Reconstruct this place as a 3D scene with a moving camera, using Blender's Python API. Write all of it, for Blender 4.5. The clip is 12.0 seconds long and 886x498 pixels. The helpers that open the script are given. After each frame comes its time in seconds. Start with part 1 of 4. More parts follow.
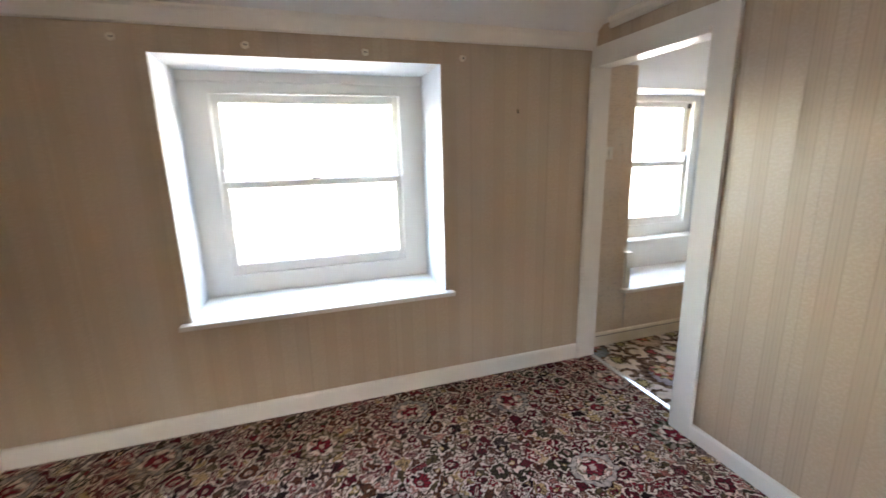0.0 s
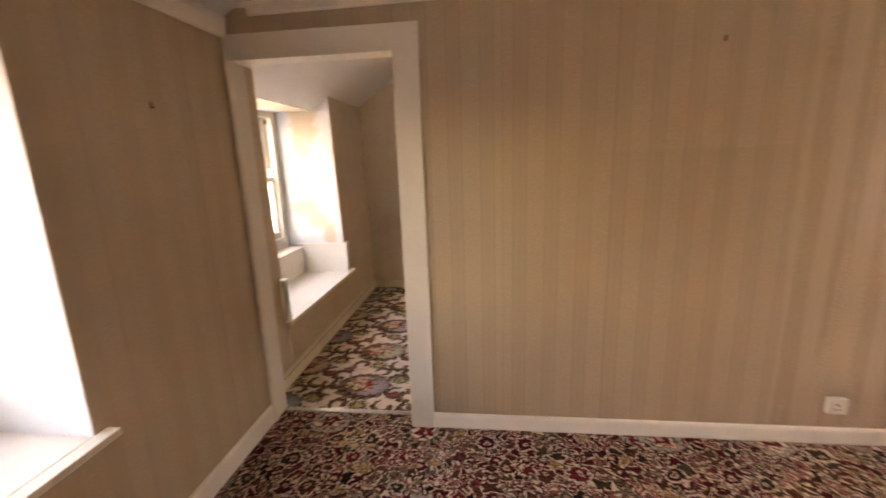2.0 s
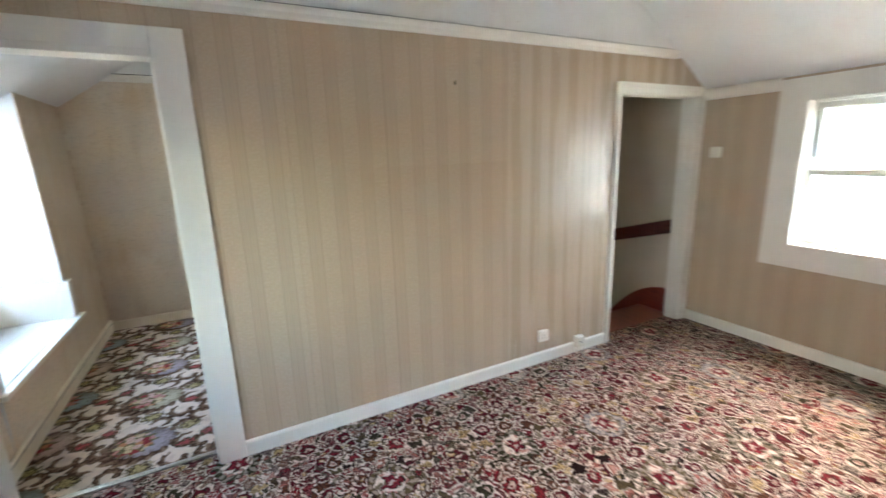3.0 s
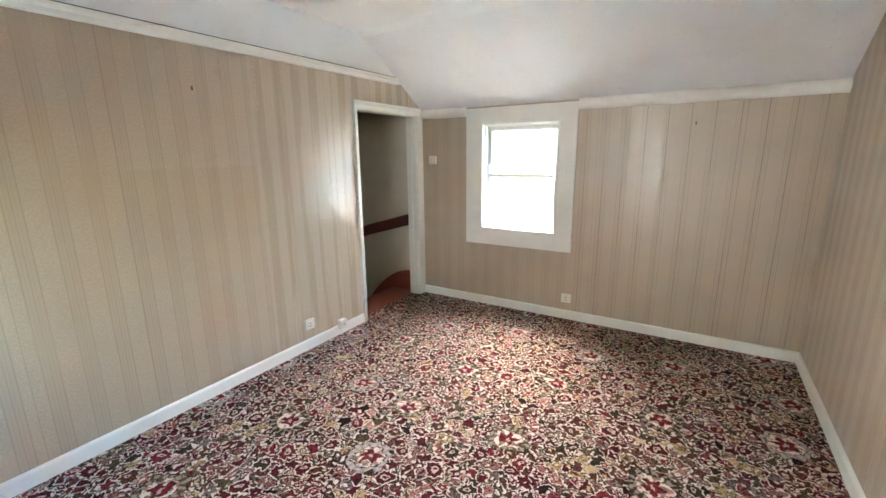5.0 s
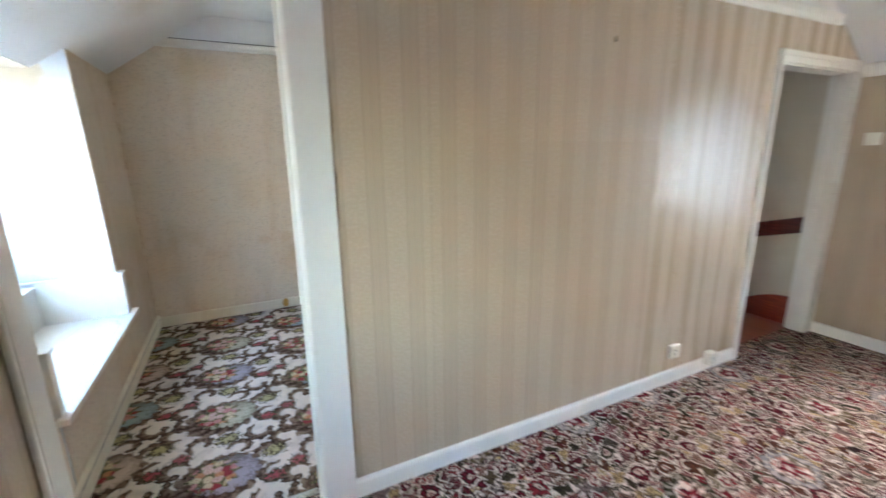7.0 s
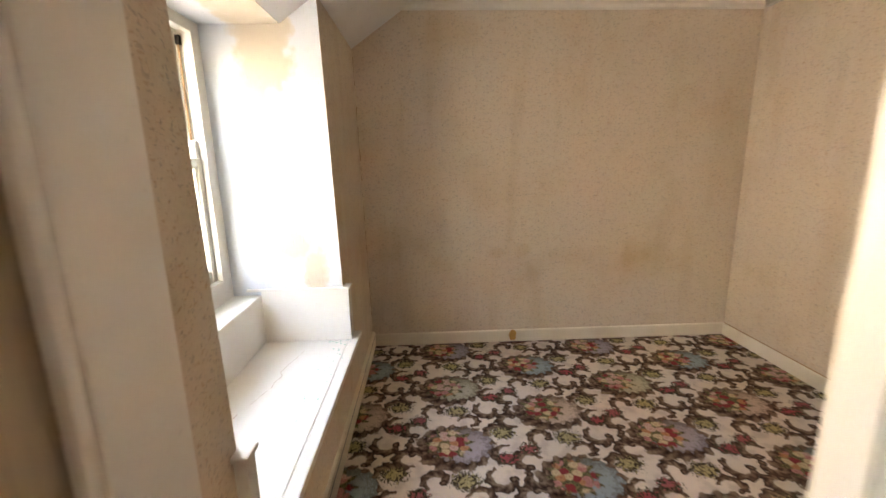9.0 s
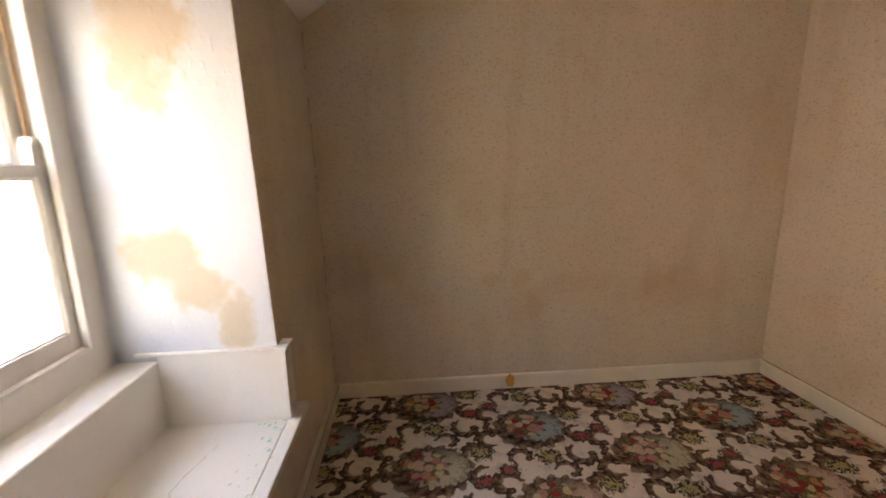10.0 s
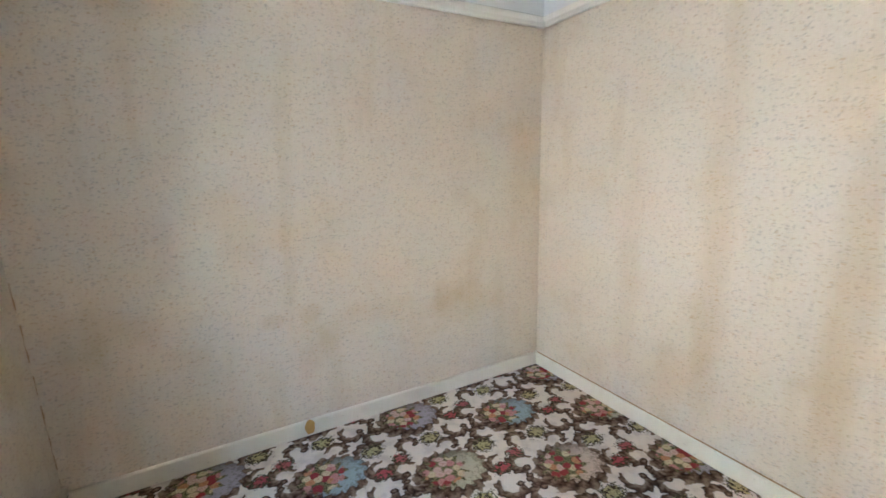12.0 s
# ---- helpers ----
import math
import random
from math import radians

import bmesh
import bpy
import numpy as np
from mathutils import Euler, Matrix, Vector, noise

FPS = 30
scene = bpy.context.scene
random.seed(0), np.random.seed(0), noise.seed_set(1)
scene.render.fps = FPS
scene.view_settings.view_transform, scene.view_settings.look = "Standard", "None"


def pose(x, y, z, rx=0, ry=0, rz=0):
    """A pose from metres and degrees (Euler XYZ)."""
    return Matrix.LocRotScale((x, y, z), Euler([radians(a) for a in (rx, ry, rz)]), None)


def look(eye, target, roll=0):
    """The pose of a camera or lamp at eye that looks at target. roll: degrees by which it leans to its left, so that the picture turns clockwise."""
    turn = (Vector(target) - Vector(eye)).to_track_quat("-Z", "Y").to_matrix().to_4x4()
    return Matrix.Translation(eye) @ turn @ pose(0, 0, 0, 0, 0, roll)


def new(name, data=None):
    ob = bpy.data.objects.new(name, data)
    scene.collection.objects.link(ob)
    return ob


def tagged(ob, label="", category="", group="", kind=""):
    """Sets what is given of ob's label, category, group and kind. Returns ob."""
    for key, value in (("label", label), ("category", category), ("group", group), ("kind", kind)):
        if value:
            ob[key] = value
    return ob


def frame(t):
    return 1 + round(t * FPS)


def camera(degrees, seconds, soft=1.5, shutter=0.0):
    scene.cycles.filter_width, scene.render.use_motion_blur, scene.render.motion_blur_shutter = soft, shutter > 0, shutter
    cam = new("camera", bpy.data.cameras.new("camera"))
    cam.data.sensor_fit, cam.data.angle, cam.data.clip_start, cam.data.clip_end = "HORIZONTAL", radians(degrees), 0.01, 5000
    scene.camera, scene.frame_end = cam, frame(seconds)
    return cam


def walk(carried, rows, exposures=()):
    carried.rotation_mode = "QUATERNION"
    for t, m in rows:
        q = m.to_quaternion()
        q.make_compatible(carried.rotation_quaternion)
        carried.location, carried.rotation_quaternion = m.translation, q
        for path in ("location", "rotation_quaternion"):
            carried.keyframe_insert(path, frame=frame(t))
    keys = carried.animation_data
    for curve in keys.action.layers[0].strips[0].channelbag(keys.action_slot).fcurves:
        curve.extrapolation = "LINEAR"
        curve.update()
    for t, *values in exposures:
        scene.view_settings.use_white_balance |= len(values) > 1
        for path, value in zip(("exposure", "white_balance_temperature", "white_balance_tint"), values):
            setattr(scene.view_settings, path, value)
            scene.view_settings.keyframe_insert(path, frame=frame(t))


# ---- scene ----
cam = camera(93.4, 12.0, 1.5, 0.4)
PATH = [
    (0, (0.248, 0.541, 1.533), (0.845, 2.396, 1.083), -1.4),
    (0.5, (0.127, 0.845, 1.552), (1.194, 2.477, 1.105), -1.6),
    (1, (0.024, 1.28, 1.54), (1.506, 2.549, 1.098), -1.6),
    (1.5, (-0.026, 1.525, 1.511), (1.749, 2.34, 1.08), -1.8),
    (2, (-0.041, 1.664, 1.537), (1.898, 1.899, 1.104), -2.0),
    (2.5, (-0.036, 1.776, 1.532), (1.886, 1.422, 1.108), -2.0),
    (3, (-0.215, 1.922, 1.584), (1.524, 1.037, 1.148), -1.9),
    (3.5, (-0.404, 2.069, 1.602), (1.073, 0.794, 1.163), -1.7),
    (5.3, (-0.607, 2.118, 1.596), (0.411, 0.455, 1.153), -0.6),
    (5.5, (-0.541, 2.122, 1.561), (0.527, 0.488, 1.127), -0.6),
    (6, (-0.206, 2.162, 1.496), (1.069, 0.684, 1.059), -0.4),
    (6.5, (0.125, 2.243, 1.513), (1.663, 1.044, 1.07), -0.5),
    (7, (0.513, 2.324, 1.503), (2.266, 1.478, 1.041), -0.8),
    (7.5, (0.851, 2.348, 1.507), (2.728, 1.835, 1.049), -1.2),
    (9.3, (1.943, 2.698, 1.362), (3.899, 2.629, 0.95), -1.0),
    (9.5, (2.084, 2.693, 1.38), (4.04, 2.613, 0.971), -1.1),
    (10, (2.375, 2.616, 1.378), (4.329, 2.466, 0.981), -1.2),
    (10.5, (2.549, 2.521, 1.378), (4.481, 2.189, 0.983), -1.3),
    (11, (2.551, 2.456, 1.431), (4.431, 1.895, 1.04), -1.5),
    (11.5, (2.549, 2.421, 1.448), (4.34, 1.626, 1.051), -1.4),
    (12, (2.488, 2.37, 1.484), (4.209, 1.429, 1.09), -1.4),
]
EXPOSURES = [
    (0.0, 6.28, 7900, 17), (0.5, 5.95, 9900, 25), (1.0, 5.65, 11000, 28), (1.5, 5.55, 11800, 32), (2.0, 5.9, 14300, 37), (2.5, 6.5, 9600, 19),
    (3.0, 6.55, 7050, 8), (3.5, 6.55, 6850, 7), (5.5, 6.75, 6650, 6), (6.5, 6.72, 6400, 5), (7.0, 6.65, 6700, 8), (7.5, 6.48, 7150, 8),
    (9.5, 5.95, 11200, 28), (10.0, 5.55, 11800, 31), (10.5, 5.8, 15500, 35), (11.0, 6.25, 17500, 36), (11.5, 6.62, 9500, 21), (12.0, 6.86, 6500, 9),
]
walk(cam, [(t, look(eye, target, roll)) for t, eye, target, roll in PATH], EXPOSURES)

# ---- daylight: a bright overcast sky with a veiled sun ----
world = bpy.data.worlds.new("overcast_sky")
scene.world = world
world.use_nodes = True
wn = world.node_tree
sky = wn.nodes.new("ShaderNodeTexSky")
sky.sky_type = "NISHITA"
sky.sun_disc = False
sky.sun_elevation = radians(52)
sky.sun_rotation = radians(152)
sky.dust_density = 1.5
wn.links.new(sky.outputs[0], wn.nodes["Background"].inputs[0])
wn.nodes["Background"].inputs[1].default_value = 0.14
sun_data = bpy.data.lights.new("sun", "SUN")
sun_data.energy, sun_data.angle, sun_data.color = 0.55, radians(80), (1.0, 0.975, 0.94)
sun = new("sun", sun_data)
sun.matrix_world = look((0, 0, 30), (-9.0 * 0.47, 9.0 * 0.88, 30 - 9 * math.tan(radians(52))))


# ---- node helpers ----
class V:
    """A number or vector flowing through a material's nodes; arithmetic makes nodes."""

    def __init__(self, g, s):
        self.g, self.s = g, s

    def __add__(self, o): return self.g.m("ADD", self, o)
    def __radd__(self, o): return self.g.m("ADD", o, self)
    def __sub__(self, o): return self.g.m("SUBTRACT", self, o)
    def __rsub__(self, o): return self.g.m("SUBTRACT", o, self)
    def __mul__(self, o): return self.g.m("MULTIPLY", self, o)
    def __rmul__(self, o): return self.g.m("MULTIPLY", o, self)
    def __truediv__(self, o): return self.g.m("DIVIDE", self, o)
    def __lt__(self, o): return self.g.m("LESS_THAN", self, o)
    def __gt__(self, o): return self.g.m("GREATER_THAN", self, o)


class G:
    """A node material under construction."""

    def __init__(self, name, rough=0.6, spec=0.5):
        self.mat = bpy.data.materials.new(name)
        self.mat.use_nodes = True
        self.nt = self.mat.node_tree
        self.bsdf = self.nt.nodes["Principled BSDF"]
        self.bsdf.inputs["Roughness"].default_value = rough
        self.bsdf.inputs["Specular IOR Level"].default_value = spec
        geo = self.nt.nodes.new("ShaderNodeNewGeometry")
        self.pos = V(self, geo.outputs["Position"])
        sep = self.nt.nodes.new("ShaderNodeSeparateXYZ")
        self.nt.links.new(geo.outputs["Position"], sep.inputs[0])
        self.x, self.y, self.z = [V(self, o) for o in sep.outputs]

    def put(self, value, socket):
        if isinstance(value, V):
            self.nt.links.new(value.s, socket)
        elif isinstance(value, (tuple, list)):
            socket.default_value = (*value, 1.0) if len(socket.default_value) == 4 else value
        else:
            socket.default_value = value

    def m(self, op, a, b=None, c=None):
        n = self.nt.nodes.new("ShaderNodeMath")
        n.operation = op
        for i, q in enumerate((a, b, c)):
            if q is not None:
                self.put(q, n.inputs[i])
        return V(self, n.outputs[0])

    def vec(self, x, y, z=0.0):
        n = self.nt.nodes.new("ShaderNodeCombineXYZ")
        for i, q in enumerate((x, y, z)):
            self.put(q, n.inputs[i])
        return V(self, n.outputs[0])

    def vm(self, op, a, b):
        n = self.nt.nodes.new("ShaderNodeVectorMath")
        n.operation = op
        self.put(a, n.inputs[0]), self.put(b, n.inputs[1])
        return V(self, n.outputs["Value" if op in ("LENGTH", "DISTANCE") else "Vector"])

    def split(self, v):
        n = self.nt.nodes.new("ShaderNodeSeparateXYZ")
        self.put(v, n.inputs[0])
        return [V(self, o) for o in n.outputs]

    def noise(self, v, scale, detail=2.0, colour=False, rough=0.5):
        n = self.nt.nodes.new("ShaderNodeTexNoise")
        self.put(v, n.inputs["Vector"])
        n.inputs["Scale"].default_value, n.inputs["Detail"].default_value = scale, detail
        n.inputs["Roughness"].default_value = rough
        return V(self, n.outputs["Color" if colour else "Fac"])

    def voronoi(self, v, randomness=1.0, feature="F1"):
        n = self.nt.nodes.new("ShaderNodeTexVoronoi")
        n.voronoi_dimensions, n.feature = "2D", feature
        self.put(v, n.inputs["Vector"])
        n.inputs["Scale"].default_value = 1.0
        n.inputs["Randomness"].default_value = randomness
        return n

    def white(self, w):
        n = self.nt.nodes.new("ShaderNodeTexWhiteNoise")
        n.noise_dimensions = "1D"
        self.put(w, n.inputs["W"])
        return V(self, n.outputs["Value"])

    def mix(self, f, a, b, mode="MIX"):
        n = self.nt.nodes.new("ShaderNodeMix")
        n.data_type, n.blend_type = "RGBA", mode
        self.put(f, n.inputs[0]), self.put(a, n.inputs[6]), self.put(b, n.inputs[7])
        return V(self, n.outputs[2])

    def ramp(self, f, stops, hard=False):
        n = self.nt.nodes.new("ShaderNodeValToRGB")
        n.color_ramp.interpolation = "CONSTANT" if hard else "LINEAR"
        els = n.color_ramp.elements
        while len(els) < len(stops):
            els.new(0.5)
        for e, (p, c) in zip(els, stops):
            e.position, e.color = p, (*c, 1.0)
        self.put(f, n.inputs[0])
        return V(self, n.outputs[0])

    def step(self, v, lo, hi, a=0.0, b=1.0):
        n = self.nt.nodes.new("ShaderNodeMapRange")
        n.interpolation_type = "SMOOTHSTEP"
        self.put(v, n.inputs[0])
        for i, q in enumerate((lo, hi, a, b)):
            n.inputs[i + 1].default_value = q
        return V(self, n.outputs[0])

    def bump(self, h, dist=0.002, strength=0.5):
        n = self.nt.nodes.new("ShaderNodeBump")
        n.inputs["Strength"].default_value, n.inputs["Distance"].default_value = strength, dist
        self.put(h, n.inputs["Height"])
        self.nt.links.new(n.outputs[0], self.bsdf.inputs["Normal"])

    def done(self, colour=None, rough=None):
        if colour is not None:
            self.put(colour, self.bsdf.inputs["Base Color"])
        if rough is not None:
            self.put(rough, self.bsdf.inputs["Roughness"])
        return self.mat


# ---- materials ----
def paint(name, base, rough=0.4, dirt=0.08, scale=5.0, relief=0.00025, grime=(0.62, 0.5, 0.34)):
    """Old brushed paint: slight yellowing in patches, small scuffs, brush relief."""
    g = G(name, rough)
    patch = g.step(g.noise(g.pos, scale, 4), 0.45, 0.8)
    scuff = g.step(g.noise(g.pos, 60.0, 3), 0.66, 0.78)
    c = g.mix(patch * dirt, base, tuple(b * k for b, k in zip(base, grime)))
    c = g.mix(scuff * (dirt * 1.6), c, (0.25, 0.2, 0.15))
    g.bump(g.noise(g.pos, 38.0, 3) + g.noise(g.pos, 240.0, 1) * 0.3, relief, 0.6)
    return g.done(c, g.step(g.noise(g.pos, 9.0, 2), 0.3, 0.7, rough - 0.07, rough + 0.1))


WHITE = paint("white_gloss_paint", (0.80, 0.77, 0.70), 0.36, 0.07)
CREAM = paint("aged_cream_paint", (0.78, 0.72, 0.60), 0.36, 0.25)
CEILING = paint("white_ceiling_emulsion", (0.80, 0.80, 0.79), 0.85, 0.24, 1.6, 0.0015)
# lowered, cool white: the sky's blue light is put into this paint
REVEAL = paint("daylight_tinted_emulsion", (0.645, 0.67, 0.685), 0.6, 0.08, 3.0, 0.002)
STAIRWALL = paint("cream_stair_emulsion", (0.62, 0.55, 0.43), 0.7, 0.2, 2.0, 0.001)
PLASTIC = paint("ivory_plastic", (0.78, 0.75, 0.66), 0.3, 0.05, 20.0, 0.0001)


def wallpaper_striped():
    """Tan wallpaper: lace-mottled bands between pairs of fine dark lines, rolls 0.53 m wide, faded and damp in patches."""
    g = G("striped_wallpaper", 0.4, 1.0)
    g.bsdf.inputs["Coat Weight"].default_value, g.bsdf.inputs["Coat Roughness"].default_value = 0.35, 0.30
    s = g.x + g.y + (g.noise(g.pos, 1.3, 1) - 0.5) * 0.01
    per = 0.16
    k = g.m("FRACT", s / per + 50.634)
    line = 0.0
    for at, wide, deep in ((0.09, 0.014, 1.0), (0.49, 0.014, 1.0), (0.20, 0.010, 0.5), (0.29, 0.018, 0.6), (0.39, 0.010, 0.5)):
        one = g.step(g.m("ABSOLUTE", k - at), wide * 0.4, wide * 1.1, deep, 0.0)
        line = one if line == 0.0 else g.m("MAXIMUM", line, one)
    lace_band = g.m("MAXIMUM", g.m("LESS_THAN", k, 0.05), g.m("GREATER_THAN", k, 0.53))
    lace = g.step(g.noise(g.vec(s * 1.0, g.z, 0.0), 85.0, 3), 0.44, 0.62) * lace_band
    roll = g.m("FLOOR", s / 0.53 + 50.0)
    tone = g.white(roll)
    c = g.mix((lace * 0.40 + lace_band * 0.04) * g.step(g.y, -1.80, -1.70, 0.45, 1.0), (0.470, 0.352, 0.232), (0.575, 0.455, 0.330))
    worn = g.step(g.noise(g.vec(s * 0.8, g.z * 0.35, 3.0), 2.4, 3), 0.28, 0.52)
    c = g.mix(line * worn * g.step(g.y, 2.90, 2.95, 1.0, 0.4) * g.step(g.x, -1.36, -1.34, 0.25, 1.0) * (0.46 + g.step(g.y, -1.80, -1.70, 0.10, 0.0)), c, (0.22, 0.14, 0.08))
    rule = g.step(g.m("ABSOLUTE", k - 0.29), 0.008, 0.024, 1.0, 0.0) * g.m("LESS_THAN", g.y, -1.75) * g.step(g.x, 0.30, 0.50, 1.0, 0.35)
    c = g.mix(rule * g.step(g.noise(g.vec(s * 2.0, g.z * 0.7, 4.0), 2.0, 2), 0.30, 0.55, 0.2, 0.75), c, (0.13, 0.085, 0.05))
    c = g.mix(g.m("LESS_THAN", g.y, -1.75) * g.step(g.noise(g.vec(s, g.z, 11.0), 2.2, 3), 0.40, 0.70) * 0.35, c, (0.36, 0.265, 0.17))
    c = g.mix(g.step(g.noise(g.vec(s, g.z * 0.5, 7.0), 1.5, 4), 0.5, 0.75) * 0.35, c, (0.36, 0.25, 0.15))
    c = g.mix(g.step(tone, 0.0, 1.0, 0.0, 0.16), c, (0.58, 0.47, 0.34))
    seam = g.step(g.m("ABSOLUTE", g.m("FRACT", s / 0.53 + 50.0) - 0.5), 0.492, 0.499)
    c = g.mix(seam * 0.35, c, (0.25, 0.17, 0.1))
    # partition only: the ghost of a piece of furniture and a lifted board joint
    east = g.m("GREATER_THAN", g.x, 2.05)
    wav = (g.noise(g.pos, 3.0, 3) - 0.5) * 0.10
    ghost = g.step(g.z + wav * 0.3, 1.525, 1.545, 1.0, 0.0) * g.step(g.z + wav * 3.0, 0.75, 1.25) * g.step(g.y + wav, 0.24, 0.26) * g.step(g.y + wav * 2.0, 1.0, 1.25, 1.0, 0.0) * east
    c = g.mix(ghost * 0.17, c, (0.34, 0.235, 0.135))
    # past the joint the paper's brighter sheen is partly put into the colour
    beyond = g.step(g.y + (g.noise(g.pos, 1.2, 1) - 0.5) * 0.06, 0.235, 0.250, 1.0, 0.0) * east
    c = g.mix(beyond * 0.16, c, (0.70, 0.58, 0.43))
    # north wall: paler strips where curtains hung
    hung = g.m("GREATER_THAN", g.y, 2.95) * (g.step(g.m("ABSOLUTE", g.x + 0.60 + wav), 0.05, 0.13, 1.0, 0.0) + g.step(g.m("ABSOLUTE", g.x - 1.23 + wav), 0.05, 0.15, 1.0, 0.0))
    c = g.mix(hung * 0.22, c, (0.60, 0.52, 0.43))
    mark = g.step(g.noise(g.pos, 5.0, 5), 0.68, 0.80)
    c = g.mix(mark * 0.25, c, (0.22, 0.15, 0.09))
    g.bump(lace * 0.6 + line * -0.5 + g.noise(g.pos, 300.0, 2) * 0.4 + g.noise(g.pos, 5.0, 2) * 3.0 + beyond * 2.5, 0.0012, 0.55)
    satin = g.step(g.noise(g.vec(s * 6.0, g.z * 0.4, 2.0), 1.6, 3), 0.35, 0.65, 0.0, 0.08)
    return g.done(c, 0.41 + tone * 0.05 + satin - lace_band * 0.09 - lace * 0.04 + line * 0.15 - beyond * 0.11 + ghost * 0.08)


def wallpaper_flecked():
    """Pale buff woodchip-like paper with small dark and rust flecks and soft brown damp stains."""
    g = G("flecked_wallpaper", 0.62, 0.35)
    s = g.x + g.y
    flat = g.vec(s * 95.0 + g.noise(g.pos, 30.0, 2) * 6.0, g.z * 110.0 + g.noise(g.pos, 25.0, 2) * 8.0)
    v = g.voronoi(flat)
    pick = V(g, v.outputs["Color"])
    r, gg, b = g.split(pick)
    fleck = g.step(V(g, v.outputs["Distance"]), 0.16, 0.34, 1.0, 0.0) * g.m("GREATER_THAN", r, 0.70)
    v2 = g.voronoi(g.vec(s * 42.0 + 4.0 + g.noise(g.pos, 40.0, 2) * 2.0, g.z * 66.0 + g.noise(g.pos, 33.0, 2) * 2.0))
    r2 = g.split(V(g, v2.outputs["Color"]))[0]
    big = g.step(V(g, v2.outputs["Distance"]), 0.14, 0.32, 1.0, 0.0) * g.m("GREATER_THAN", r2, 0.62)
    c = g.mix(g.noise(g.vec(s, g.z, 1.0), 90.0, 3), (0.63, 0.525, 0.405), (0.75, 0.65, 0.53))
    c = g.mix(fleck * 0.42, c, g.mix(g.m("GREATER_THAN", gg, 0.5), (0.30, 0.27, 0.24), (0.48, 0.30, 0.17)))
    c = g.mix(big * 0.42, c, g.mix(g.m("GREATER_THAN", r2, 0.86), (0.36, 0.30, 0.24), (0.48, 0.29, 0.15)))
    low = g.step(g.m("ABSOLUTE", g.z - 0.62 + (g.noise(g.pos, 4.0, 2) - 0.5) * 0.3), 0.02, 0.28, 1.0, 0.0)
    damp = g.step(g.noise(g.vec(s, g.z * 0.8, 5.0), 2.6, 5), 0.50, 0.72)
    c = g.mix(damp * 0.22 + damp * low * 0.28, c, (0.52, 0.36, 0.18))
    c = g.mix(g.step(g.noise(g.vec(s * 1.6, g.z * 0.25, 9.0), 3.0, 3), 0.54, 0.72) * 0.22, c, (0.50, 0.36, 0.19))
    rag = (g.noise(g.pos, 14.0, 4) - 0.5) * 0.9
    for s0, z0, rs, rz, amount in ((6.895, 0.70, 0.08, 0.045, 0.24), (6.705, 0.715, 0.07, 0.06, 0.24), (5.74, 0.58, 0.40, 0.13, 0.20), (6.30, 0.66, 0.30, 0.09, 0.14), (5.25, 1.55, 0.20, 0.6, 0.12), (7.25, 2.2, 0.30, 0.12, 0.22)):
        e = g.m("SQRT", ((s - s0) / rs) * ((s - s0) / rs) + ((g.z - z0) / rz) * ((g.z - z0) / rz)) + rag
        c = g.mix(g.step(e, 0.3, 1.2, 1.0, 0.0) * amount, c, (0.54, 0.34, 0.13))
    for s0, z0, rs, rz in ((7.13, 1.02, 0.06, 0.26), (7.22, 1.55, 0.10, 0.30), (7.35, 0.55, 0.09, 0.14)):
        e = g.m("SQRT", ((s - s0) / rs) * ((s - s0) / rs) + ((g.z - z0) / rz) * ((g.z - z0) / rz)) + rag
        c = g.mix(g.step(e, 0.6, 0.9, 1.0, 0.0) * g.m("GREATER_THAN", g.y, 3.05) * 0.35, c, (0.74, 0.66, 0.54))
    for s0, amount in ((3.90, 0.26), (3.41, 0.34), (4.35, 0.12)):
        run = g.step(g.m("ABSOLUTE", s - s0 + rag * 0.05), 0.015, 0.11, 1.0, 0.0) * g.step(g.z + rag * 0.3, 0.15, 0.5) * g.step(g.z + rag, 0.9, 2.2, 1.0, 0.25)
        c = g.mix(run * amount, c, (0.46, 0.28, 0.11))
    g.bump(g.noise(g.pos, 170.0, 2) + fleck * 0.6 + g.noise(g.pos, 9.0, 2) * 1.6, 0.001, 0.6)
    return g.done(c, 0.55 + fleck * 0.2)


def reveal_textured():
    """White-painted blown paper in the deep reveal, with ochre damp stains and dribble relief."""
    g = G("stained_reveal_paper", 0.55)
    rag = (g.noise(g.pos, 7.0, 4) - 0.5) * 1.5 + (g.noise(g.pos, 22.0, 3) - 0.5) * 0.7
    st = 0.0
    for y0, z0, ry, rz in ((3.40, 1.88, 0.15, 0.33), (3.44, 1.10, 0.15, 0.11), (3.34, 0.98, 0.10, 0.11), (3.24, 0.84, 0.07, 0.13)):
        e = g.m("SQRT", ((g.y - y0) / ry) * ((g.y - y0) / ry) + ((g.z - z0) / rz) * ((g.z - z0) / rz)) + rag
        blob = g.step(e, 0.55, 1.05, 1.0, 0.0)
        st = blob if st == 0.0 else g.m("MAXIMUM", st, blob)
    edge = st * (1.0 - st) * 4.0
    # base white also carries the sky's blue light in its colour
    c = g.mix(st * 0.65, (0.59, 0.625, 0.65), (0.52, 0.40, 0.23))
    c = g.mix(edge * 0.18, c, (0.62, 0.44, 0.22))
    drib = g.step(g.noise(g.vec(g.x * 60.0, g.y * 60.0, g.z * 26.0), 1.0, 2), 0.60, 0.72)
    g.bump(drib * 0.7 + g.noise(g.pos, 26.0, 3) * 1.2, 0.0022, 0.6)
    return g.done(c, 0.5 + st * 0.2)


